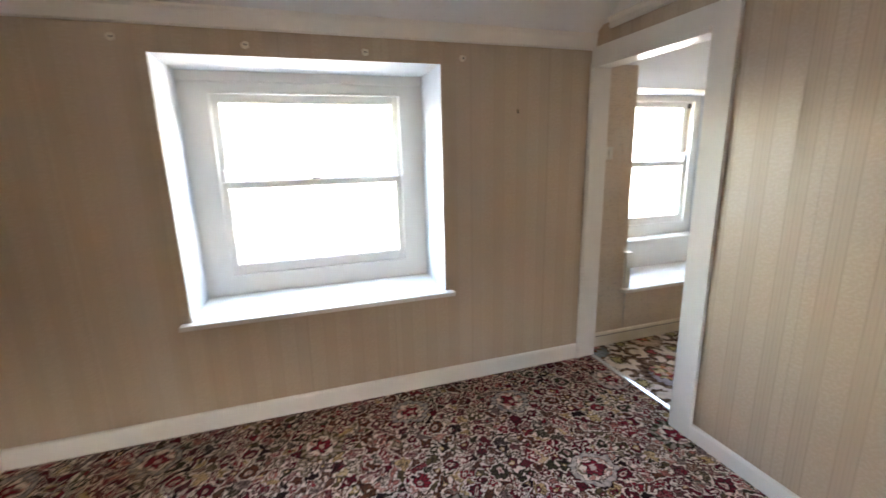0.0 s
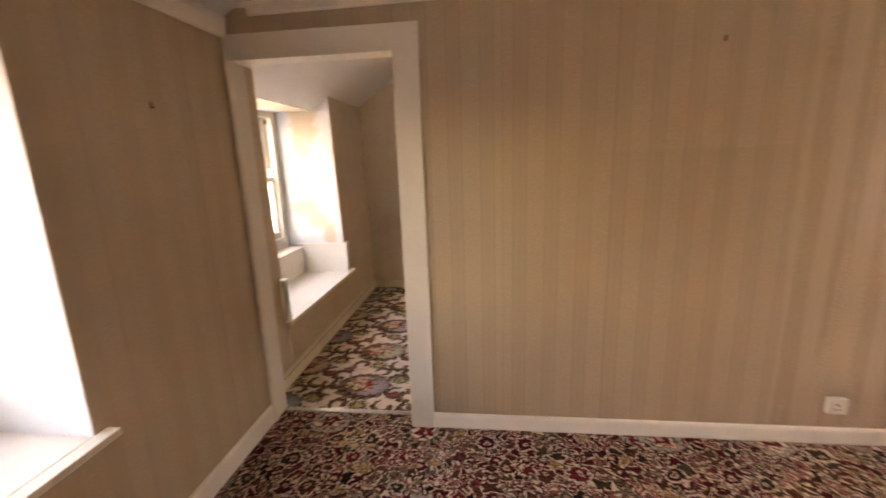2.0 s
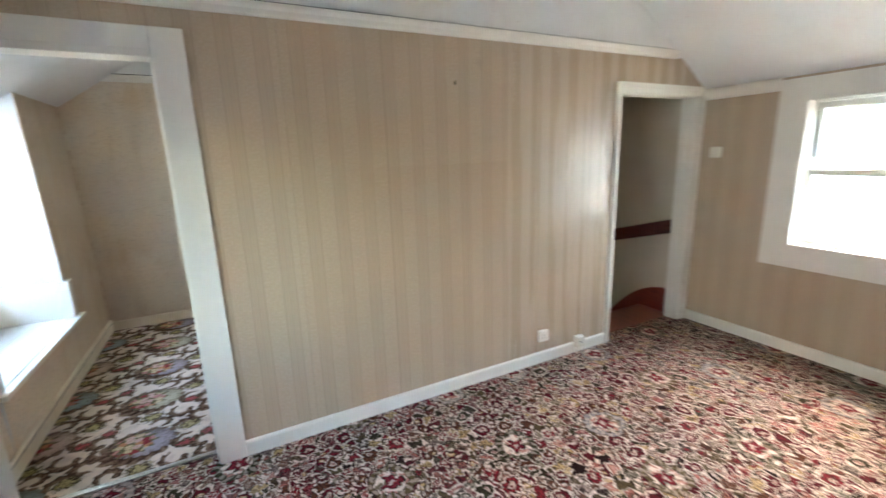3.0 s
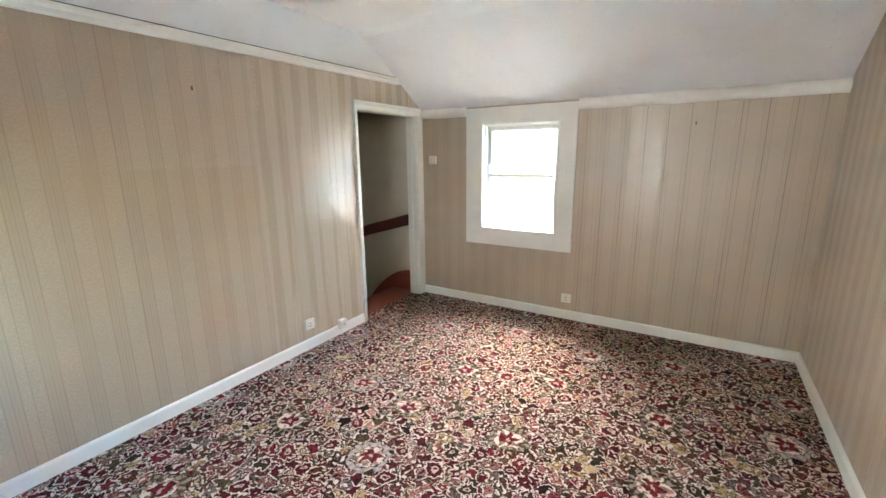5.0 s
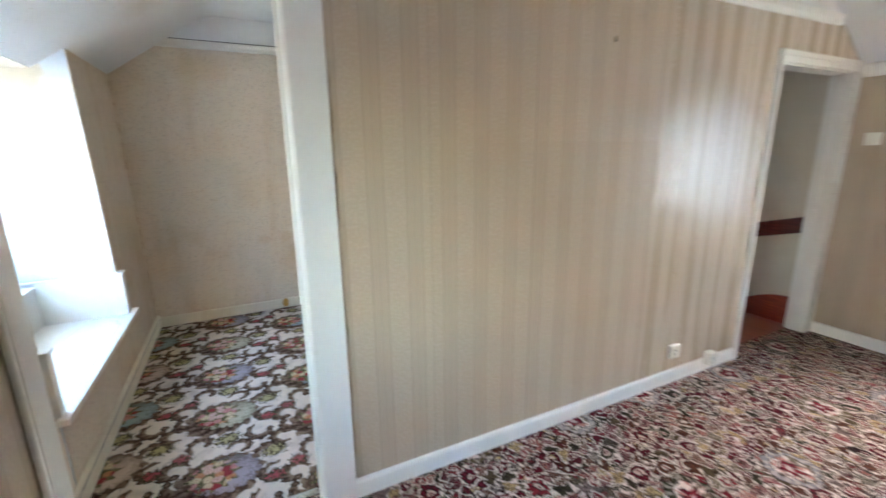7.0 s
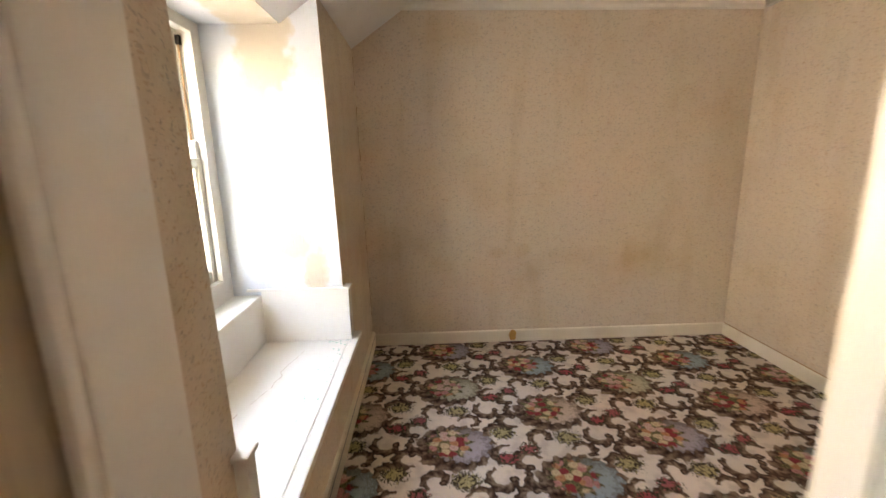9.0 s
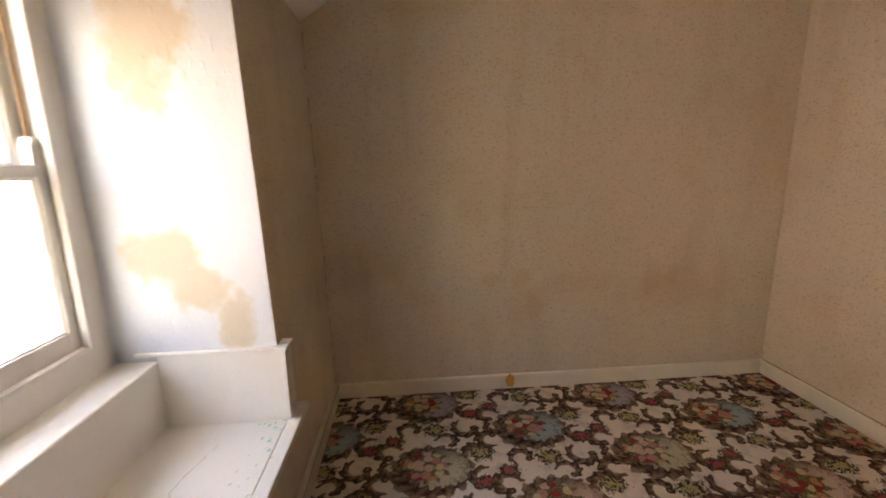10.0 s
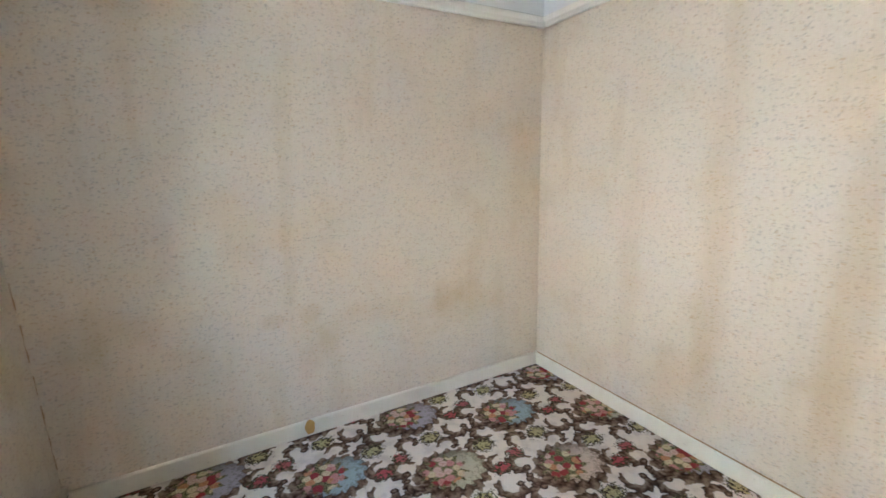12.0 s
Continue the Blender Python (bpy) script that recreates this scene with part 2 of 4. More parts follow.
def carpet_red():
    """Dense floral carpet: lobed flowers, leaves and buds in crimson, wine, olive and brown, each in a dark outline, parted by narrow pinkish-cream lines, with large open wreaths."""
    g = G("red_floral_carpet", 0.95, 0.06)
    wob = g.noise(g.pos, 16.0, 3, colour=True)
    p = g.vm("ADD", g.pos, g.vm("MULTIPLY", g.vm("SUBTRACT", wob, (0.5, 0.5, 0.5)), (0.085, 0.085, 0.0)))
    cream, dark = (0.78, 0.61, 0.50), (0.020, 0.008, 0.007)
    wine, red, rose = (0.130, 0.011, 0.018), (0.245, 0.021, 0.028), (0.42, 0.15, 0.115)
    olive, green, tan, grey, brown = (0.115, 0.078, 0.036), (0.046, 0.040, 0.019), (0.52, 0.34, 0.16), (0.21, 0.140, 0.12), (0.130, 0.042, 0.021)
    c = g.mix(g.noise(g.pos, 30.0, 2) * 0.5, cream, (0.62, 0.47, 0.38))
    fine = g.noise(g.pos, 110.0, 2)

    def leaves(base, scale, shift, rand, gap, fills, hearts):
        """Close-set lobed shapes: cream gap, dark outline, coloured body with veins, inner flower and heart."""
        q = g.vm("ADD", g.vm("MULTIPLY", p, (scale, scale, 0.0)), (shift, shift * 1.3, 0.0))
        v, e = g.voronoi(q, rand), g.voronoi(q, rand, "DISTANCE_TO_EDGE")
        ox, oy, oz = g.split(g.vm("SUBTRACT", q, V(g, v.outputs["Position"])))
        a, b, h = g.split(V(g, v.outputs["Color"]))
        ang, r = g.m("ARCTAN2", oy, ox), V(g, v.outputs["Distance"])
        lobes = g.m("COSINE", ang * 6.0 + b * 6.283)
        edge = V(g, e.outputs["Distance"]) + lobes * r * 0.17 + (fine - 0.5) * 0.10
        body = g.ramp(b, fills, hard=True)
        out = g.mix(g.step(edge, gap, gap + 0.025), base, dark)
        out = g.mix(g.step(edge, gap + 0.060, gap + 0.085), out, body)
        vein = g.step(g.m("ABSOLUTE", g.m("SINE", ang * 3.0 + b * 6.283)), 0.12, 0.30, 1.0, 0.0) * g.step(edge, gap + 0.08, gap + 0.12)
        out = g.mix(vein * 0.8, out, dark)
        pale = g.step(g.m("SINE", edge * 42.0 + h * 6.0), 0.45, 0.75) * g.step(edge, gap + 0.09, gap + 0.14) * g.m("GREATER_THAN", a, 0.45)
        out = g.mix(pale * 0.55, out, g.mix(0.5, body, cream))
        speck = g.step(g.noise(p, 88.0, 2), 0.50, 0.58) * g.step(edge, gap + 0.08, gap + 0.11)
        out = g.mix(speck * 0.75, out, g.mix(g.m("GREATER_THAN", a, 0.72), dark, g.mix(0.55, body, cream)))
        ri = r / (1.0 + 0.24 * lobes)
        on = g.m("GREATER_THAN", h, 0.40)
        out = g.mix(on * g.step(ri, 0.215, 0.235, 1.0, 0.0), out, dark)
        out = g.mix(on * g.step(ri, 0.170, 0.190, 1.0, 0.0), out, g.ramp(a, hearts, hard=True))
        return g.mix(on * g.step(ri, 0.070, 0.090, 1.0, 0.0), out, g.mix(g.m("GREATER_THAN", a, 0.5), cream, dark))

    hearts = [(0.0, wine), (0.2, tan), (0.38, cream), (0.54, red), (0.70, cream), (0.85, rose)]
    c = leaves(c, 16.5, 0.0, 0.95, 0.050, [(0.0, green), (0.09, wine), (0.22, brown), (0.36, dark), (0.42, olive), (0.52, tan), (0.60, grey), (0.66, wine), (0.80, brown), (0.88, red), (0.95, rose)], hearts)
    # thin leaves and stems wandering over the gaps
    for scale, wide, tint in ((11.0, 0.011, dark), (15.0, 0.008, (0.075, 0.055, 0.035))):
        stem = g.step(g.m("ABSOLUTE", g.noise(p, scale, 1) - 0.5), wide * 0.5, wide, 1.0, 0.0)
        c = g.mix(stem * 0.8, c, tint)

    def blooms(base, scale, radius, petals, lobe, fills, heart, keep, shift, rand=0.85):
        """Scattered open flowers, each in a cream halo."""
        q = g.vm("ADD", g.vm("MULTIPLY", p, (scale, scale, 0.0)), (shift, shift * 1.7, 0.0))
        v = g.voronoi(q, rand)
        ox, oy, oz = g.split(g.vm("SUBTRACT", q, V(g, v.outputs["Position"])))
        a, b, h = g.split(V(g, v.outputs["Color"]))
        wave = g.m("COSINE", g.m("ARCTAN2", oy, ox) * float(petals) + b * 6.283)
        r = V(g, v.outputs["Distance"]) / ((1.0 + lobe * wave) * (0.75 + h * 0.4))
        on = g.m("GREATER_THAN", a, 1.0 - keep)
        fill = g.ramp(b, fills, hard=True)
        out = g.mix(on * g.step(r, radius * 1.22, radius * 1.28, 1.0, 0.0), base, cream)
        out = g.mix(on * g.step(r, radius * 1.02, radius * 1.07, 1.0, 0.0), out, dark)
        out = g.mix(on * g.step(r, radius * 0.88, radius * 0.93, 1.0, 0.0), out, g.mix(g.step(wave, -0.2, -0.7) * 0.7, fill, dark))
        out = g.mix(on * g.step(r, radius * 0.48, radius * 0.53, 1.0, 0.0), out, dark)
        out = g.mix(on * g.step(r, radius * 0.38, radius * 0.43, 1.0, 0.0), out, heart)
        return g.mix(on * g.step(r, radius * 0.16, radius * 0.22, 1.0, 0.0), out, wine)

    c = blooms(c, 11.0, 0.27, 5, 0.22, [(0.0, wine), (0.35, red), (0.70, green), (0.85, rose)], cream, 0.42, 9.1)
    c = blooms(c, 5.2, 0.21, 9, 0.12, [(0.0, wine), (0.40, green), (0.62, brown), (0.85, red)], (0.60, 0.42, 0.34), 0.55, 4.3)
    # large open wreaths, pale inside, with a wine flower in the middle
    q = g.vm("MULTIPLY", p, (1.55, 1.55, 0.0))
    v = g.voronoi(q, 0.35)
    ox, oy, oz = g.split(g.vm("SUBTRACT", q, V(g, v.outputs["Position"])))
    ang = g.m("ARCTAN2", oy, ox)
    d = V(g, v.outputs["Distance"]) / 1.55 * (1.0 + 0.05 * g.m("COSINE", ang * 11.0)) + (fine - 0.5) * 0.012
    tint = g.split(V(g, v.outputs["Color"]))[0]
    ringcol = g.ramp(tint, [(0.0, (0.24, 0.21, 0.20)), (0.40, green), (0.60, (0.34, 0.28, 0.25)), (0.80, olive)], hard=True)
    beads = g.step(g.m("SINE", ang * 15.0) + (fine - 0.5) * 1.5, -0.4, 0.2)
    c = g.mix(g.step(d, 0.118, 0.122, 1.0, 0.0), c, dark)
    c = g.mix(g.step(d, 0.113, 0.116, 1.0, 0.0), c, g.mix(beads * 0.8, ringcol, g.mix(0.45, ringcol, cream)))
    c = g.mix(g.step(d, 0.086, 0.089, 1.0, 0.0), c, dark)
    inner = g.mix(g.step(g.noise(p, 34.0, 2), 0.47, 0.53) * 0.9, cream, g.ramp(g.noise(p, 22.0, 1), [(0.35, olive), (0.46, grey), (0.55, rose)], hard=True))
    c = g.mix(g.step(d, 0.081, 0.084, 1.0, 0.0), c, inner)
    star = d / (1.0 + 0.25 * g.m("COSINE", ang * 5.0 + tint * 9.0))
    c = g.mix(g.step(star, 0.046, 0.049, 1.0, 0.0), c, dark)
    c = g.mix(g.step(star, 0.040, 0.043, 1.0, 0.0), c, g.mix(g.step(g.noise(p, 60.0, 1), 0.48, 0.56), wine, red))
    c = g.mix(g.step(star, 0.014, 0.017, 1.0, 0.0), c, (0.55, 0.38, 0.32))
    pile = g.noise(g.pos, 520.0, 2)
    c = g.mix(pile * 0.35, c, g.mix(1.0, c, (0.6, 0.57, 0.55), "MULTIPLY"))
    c = g.mix(g.step(g.noise(g.pos, 1.4, 3), 0.45, 0.75) * 0.05, c, (0.30, 0.22, 0.17))
    g.bump(pile + g.noise(g.pos, 140.0, 2) * 0.8, 0.003, 0.7)
    return g.done(c)


def carpet_scroll():
    """Cream carpet with grey-brown acanthus scrolls round rose medallions on lilac, blue, green and peach grounds, in half-drop columns."""
    g = G("rose_scroll_carpet", 0.95, 0.06)
    wob = g.noise(g.pos, 26.0, 2, colour=True)
    p = g.vm("ADD", g.pos, g.vm("MULTIPLY", g.vm("SUBTRACT", wob, (0.5, 0.5, 0.5)), (0.022, 0.022, 0.0)))
    px, py, pz = g.split(p)
    dark, mid, light = (0.030, 0.013, 0.008), (0.115, 0.062, 0.038), (0.32, 0.22, 0.155)
    c = g.mix(g.noise(g.pos, 20.0, 2) * 0.4, (0.82, 0.71, 0.62), (0.72, 0.60, 0.51))
    blot, fine = g.noise(g.pos, 45.0, 3), g.noise(g.pos, 120.0, 2)
    c = g.mix(g.step(g.noise(g.pos, 13.0, 3), 0.45, 0.68) * 0.45, c, (0.46, 0.37, 0.33))
    # half-drop lattice: columns 0.535 apart, motifs 0.52 apart along each; u runs with -y, v with +x
    CW, RH = 0.535, 0.52
    col_at = (1.475 - py) / CW + 40.5
    col = g.m("FLOOR", col_at)
    u = (col_at - col - 0.5) * CW
    odd = g.m("FRACT", col * 0.5) * 2.0
    row_at = (px - 4.585) / RH + odd * 0.5 + 40.5
    row = g.m("FLOOR", row_at)
    v = (row_at - row - 0.5) * RH
    row_odd = g.m("FRACT", row * 0.5) * 2.0

    def oval(cu, cv, ru, rv, tilt=0.0):
        du, dv = u - cu, v - cv
        if tilt:
            ct, st = math.cos(tilt), math.sin(tilt)
            du, dv = du * ct + dv * st, dv * ct - du * st
        return g.m("SQRT", (du / ru) * (du / ru) + (dv / rv) * (dv / rv)), du, dv

    def spots(cu, cv, reach):
        """The places in one cell at which an element shows, with its overlaps from the neighbouring cells."""
        out = [(cu, cv)]
        for a, b in ((-CW, RH / 2), (-CW, -RH / 2), (CW, RH / 2), (CW, -RH / 2), (0, RH), (0, -RH)):
            if abs(cu + a) < CW / 2 + reach and abs(cv + b) < RH / 2 + reach:
                out.append((cu + a, cv + b))
        return out

    def one_curl(base, cu, cv, rad, start, sweep, thick, hand):
        du, dv = u - cu, v - cv
        r = g.m("SQRT", du * du + dv * dv)
        turn = g.m("FRACT", (g.m("ARCTAN2", dv, du) * hand - start) / math.tau + 4.0) * math.tau
        along = turn / sweep
        half = thick * (0.45 + 0.75 * g.m("SINE", g.m("MINIMUM", along, 1.0) * 2.7))
        ripple = g.m("SINE", turn * 9.0 + r * 110.0)
        off = r - rad * (1.15 - 0.50 * along)
        body = g.step(g.m("ABSOLUTE", off) - half - ripple * g.m("GREATER_THAN", off, 0.0) * (thick * 0.30) - (blot - 0.5) * thick * 1.2, -0.003, 0.003, 1.0, 0.0) * g.m("LESS_THAN", along, 1.0)
        tone = 0.50 - (off / thick) * 0.26 + (blot - 0.5) * 1.0 + ripple * 0.13
        out = g.mix(body, base, g.ramp(tone, [(0.14, dark), (0.42, mid), (0.84, light)]))
        bu, bv = cu + rad * 0.62 * math.cos(hand * (start + sweep)), cv + rad * 0.62 * math.sin(hand * (start + sweep))
        ball = oval(bu, bv, thick * 1.05, thick * 0.95)[0] + (blot - 0.5) * 0.6
        return g.mix(g.step(ball, 0.86, 1.02, 1.0, 0.0), out, g.ramp(ball + (fine - 0.5), [(0.0, light), (0.5, mid), (1.0, dark)]))

    def curl(base, cu, cv, rad, start, sweep, thick, hand=1.0):
        """A comma scroll: a feathered band round (cu, cv) that winds inward along its sweep and ends in a ball."""
        for a, b in spots(cu, cv, rad):
            base = one_curl(base, a, b, rad, start, sweep, thick, hand)
        return base

    def sprig(base, cu, cv, size, petal, leaf):
        """A small ragged spray: leaves round a few bright petals."""
        for a, b in spots(cu, cv, size):
            e, du, dv = oval(a, b, size, size * 0.8)
            ragged = e + (fine - 0.5) * 1.5 + (blot - 0.5) * 1.4
            base = g.mix(g.step(ragged, 0.70, 0.84, 1.0, 0.0), base, g.mix(g.step(fine, 0.40, 0.60), leaf, dark))
            base = g.mix(g.step(e + (g.noise(p, 62.0, 2) - 0.5) * 2.6, 0.38, 0.50, 1.0, 0.0), base, g.mix(g.step(fine, 0.45, 0.65) * 0.55, petal, leaf))
        return base

    leafy, gold, pink = (0.110, 0.085, 0.045), (0.52, 0.43, 0.22), (0.46, 0.13, 0.13)
    # scrolls and sprays on the open ground between the medallions
    c = curl(c, -0.222, 0.128, 0.060, 0.2, 4.7, 0.022)
    c = curl(c, -0.250, -0.070, 0.056, 1.0, 4.5, 0.021, -1.0)
    c = curl(c, -0.113, -0.225, 0.054, 2.2, 4.5, 0.019, -1.0)
    c = curl(c, 0.185, -0.235, 0.066, 2.0, 4.3, 0.020)
    c = curl(c, 0.215, 0.085, 0.066, 2.4, 4.2, 0.020, -1.0)
    c = sprig(c, 0.232, 0.085, 0.078, gold, leafy)
    c = sprig(c, 0.015, -0.235, 0.082, gold, leafy)
    c = sprig(c, -0.195, 0.215, 0.064, pink, leafy)
    # acanthus frame of the medallion
    e, du, dv = oval(0.0, 0.0, 0.172, 0.146)
    ang = g.m("ARCTAN2", dv, du)
    frill = g.m("SINE", ang * 15.0 + e * 7.0)
    wide = 0.14 + 0.11 * g.m("COSINE", ang - 3.7)
    rim_off = e - 1.0
    rim = g.step(g.m("ABSOLUTE", rim_off) - wide - frill * 0.07 - (blot - 0.5) * 0.36, -0.03, 0.03, 1.0, 0.0)
    ground_a = g.mix(row_odd, (0.40, 0.34, 0.39), (0.54, 0.48, 0.33))
    ground_b = g.mix(row_odd, (0.30, 0.40, 0.43), (0.68, 0.48, 0.38))
    ground = g.mix(odd, ground_a, ground_b)
    ground = g.mix(g.step(du * 0.8 - dv * 0.7 + (blot - 0.5) * 0.10, -0.10, 0.10, 0.75, 0.0), ground, (0.13, 0.095, 0.060))
    ground = g.mix(fine * 0.3, ground, (0.56, 0.49, 0.42))
    c = g.mix(g.step(e, 0.97, 1.02, 1.0, 0.0), c, ground)
    leafage = g.step(e + (fine - 0.5) * 1.3 + (blot - 0.5) * 1.3, 0.62, 0.95) * g.step(e, 0.97, 1.02, 1.0, 0.0)
    c = g.mix(leafage * 0.5, c, g.mix(g.step(fine, 0.42, 0.6), dark, leafy))
    c = g.mix(rim, c, g.ramp(0.46 + frill * 0.17 + (blot - 0.5) * 1.1 + rim_off * 0.8, [(0.16, dark), (0.44, mid), (0.86, light)]))
    # curled ends, with a red bud in one of them
    c = curl(c, 0.225, -0.085, 0.062, 1.2, 4.3, 0.017)
    c = sprig(c, 0.222, -0.105, 0.066, (0.48, 0.09, 0.10), leafy)
    c = curl(c, -0.205, 0.030, 0.056, 5.6, 4.4, 0.019, -1.0)
    c = curl(c, 0.075, 0.185, 0.052, 3.3, 4.2, 0.016, -1.0)
    # bouquet: leaves behind, then round-petalled roses
    b, bu, bv = oval(-0.045, 0.022, 0.118, 0.112)
    ba = g.m("ARCTAN2", bv, bu)
    spiky = b / (0.86 + 0.20 * g.m("COSINE", ba * 12.0)) + (fine - 0.5) * 0.4
    c = g.mix(g.step(spiky, 0.96, 1.06, 1.0, 0.0), c, g.mix(g.step(fine, 0.40, 0.58), (0.060, 0.046, 0.022), (0.26, 0.22, 0.11)))
    q = g.vm("MULTIPLY", g.vec(u + 0.5 + odd * 3.0 + row_odd * 7.0, v + 0.5), (22.0, 24.0, 0.0))
    buds = g.voronoi(q, 0.75)
    bd, bc = V(g, buds.outputs["Distance"]), g.split(V(g, buds.outputs["Color"]))
    hue = g.ramp(bc[0], [(0.0, (0.62, 0.30, 0.27)), (0.24, (0.34, 0.06, 0.06)), (0.42, (0.72, 0.50, 0.42)), (0.62, (0.72, 0.60, 0.38)), (0.82, (0.60, 0.30, 0.16))], hard=True)
    petal = g.step(g.m("SINE", bd * 30.0 + bc[1] * 6.0 + (fine - 0.5) * 3.0), -0.2, 0.6)
    hue = g.mix(petal * 0.55, hue, g.mix(1.0, hue, (0.55, 0.30, 0.27), "MULTIPLY"))
    hue = g.mix(g.step(bd, 0.0, 0.14, 0.5, 0.0), hue, (0.30, 0.06, 0.05))
    rose = g.step(b + (blot - 0.5) * 0.5, 0.80, 0.92, 1.0, 0.0) * g.step(bd + (fine - 0.5) * 0.4, 0.46, 0.56, 1.0, 0.0)
    c = g.mix(rose, c, hue)
    pile = g.noise(g.pos, 520.0, 2)
    c = g.mix(pile * 0.3, c, g.mix(1.0, c, (0.6, 0.57, 0.55), "MULTIPLY"))
    g.bump(pile + g.noise(g.pos, 140.0, 2) * 0.8, 0.003, 0.7)
    return g.done(c)


def wood_stain(name, a, b, rough=0.35):
    g = G(name, rough)
    grain = g.noise(g.vm("MULTIPLY", g.pos, (3.0, 40.0, 40.0)), 2.0, 4)
    g.bump(grain, 0.0008, 0.4)
    return g.done(g.mix(g.step(grain, 0.3, 0.7), a, b))


def metal(name, base, rough=0.35):
    g = G(name, rough)
    g.bsdf.inputs["Metallic"].default_value = 1.0
    c = g.mix(g.step(g.noise(g.pos, 120.0, 3), 0.4, 0.7), base, tuple(q * 0.5 for q in base))
    return g.done(c)


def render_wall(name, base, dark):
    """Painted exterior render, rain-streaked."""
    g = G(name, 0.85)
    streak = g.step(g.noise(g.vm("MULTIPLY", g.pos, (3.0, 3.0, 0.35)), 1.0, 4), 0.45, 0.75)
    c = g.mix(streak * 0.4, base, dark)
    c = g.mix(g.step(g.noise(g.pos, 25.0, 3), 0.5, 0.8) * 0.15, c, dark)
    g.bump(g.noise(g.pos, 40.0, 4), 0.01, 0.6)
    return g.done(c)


def glass_pane():
    mat = bpy.data.materials.new("old_window_glass")
    mat.use_nodes = True
    nt = mat.node_tree
    nt.nodes.remove(nt.nodes["Principled BSDF"])
    clear, gloss = nt.nodes.new("ShaderNodeBsdfTransparent"), nt.nodes.new("ShaderNodeBsdfGlossy")
    facing, mix = nt.nodes.new("ShaderNodeLayerWeight"), nt.nodes.new("ShaderNodeMixShader")
    power, fres = nt.nodes.new("ShaderNodeMath"), nt.nodes.new("ShaderNodeMath")
    power.operation, fres.operation = "POWER", "MULTIPLY_ADD"
    power.inputs[1].default_value, fres.inputs[1].default_value, fres.inputs[2].default_value = 5.0, 0.9, 0.04
    nt.links.new(facing.outputs["Facing"], power.inputs[0])
    nt.links.new(power.outputs[0], fres.inputs[0])
    clear.inputs[0].default_value = (0.95, 0.97, 0.96, 1)
    gloss.inputs["Roughness"].default_value = 0.02
    nt.links.new(fres.outputs[0], mix.inputs[0])
    nt.links.new(clear.outputs[0], mix.inputs[1])
    nt.links.new(gloss.outputs[0], mix.inputs[2])
    nt.links.new(mix.outputs[0], nt.nodes["Material Output"].inputs[0])
    return mat


PAPER_A, PAPER_B, STAINED = wallpaper_striped(), wallpaper_flecked(), reveal_textured()
CARPET_A, CARPET_B = carpet_red(), carpet_scroll()
STRING_RED = wood_stain("red_brown_stained_wood", (0.19, 0.026, 0.012), (0.29, 0.048, 0.020))
RAIL_DARK = wood_stain("dark_mahogany_varnish", (0.07, 0.010, 0.008), (0.12, 0.020, 0.015), 0.3)
BRASS, ALU = metal("tarnished_brass", (0.25, 0.2, 0.12)), metal("aluminium_strip", (0.75, 0.74, 0.70), 0.3)
IRON = metal("dark_iron", (0.06, 0.05, 0.045), 0.5)
RUST = paint("ochre_residue", (0.55, 0.30, 0.08), 0.8, 0.4, 60.0)
MINT = paint("green_paint_residue", (0.35, 0.58, 0.48), 0.6, 0.2, 60.0)
CORD = paint("frayed_sash_cord", (0.42, 0.25, 0.13), 0.9, 0.4, 80.0)
MOSS = paint("grey_green_dirt", (0.22, 0.24, 0.17), 0.9, 0.3, 80.0)
GLASS = glass_pane()
RENDER_N = render_wall("pale_exterior_render", (0.66, 0.645, 0.625), (0.52, 0.51, 0.49))
# pale render darkened in its colour so the bright view doesn't burn out
RENDER_S = render_wall("darkened_exterior_render", (0.27, 0.27, 0.27), (0.20, 0.20, 0.20))
SLATE = render_wall("grey_roof_slate", (0.16, 0.17, 0.19), (0.08, 0.08, 0.09))
ASPHALT = render_wall("lane_asphalt", (0.07, 0.07, 0.07), (0.035, 0.035, 0.035))
DARKGLASS = paint("dim_window_glass", (0.18, 0.20, 0.22), 0.1, 0.1)


# ---- mesh helpers ----
def add_box(bm, lo, hi):
    x0, y0, z0 = lo
    x1, y1, z1 = hi
    v = [bm.verts.new(q) for q in ((x0, y0, z0), (x1, y0, z0), (x1, y1, z0), (x0, y1, z0), (x0, y0, z1), (x1, y0, z1), (x1, y1, z1), (x0, y1, z1))]
    for f in ((0, 3, 2, 1), (4, 5, 6, 7), (0, 1, 5, 4), (1, 2, 6, 5), (2, 3, 7, 6), (3, 0, 4, 7)):
        bm.faces.new([v[i] for i in f])


def boxes(*pairs):
    bm = bmesh.new()
    for lo, hi in pairs:
        add_box(bm, lo, hi)
    return bm


def soften(bm, width=0.003, segments=2):
    bmesh.ops.bevel(bm, geom=list(bm.edges), offset=width, segments=segments, profile=0.6, affect="EDGES", clamp_overlap=True)
    return bm


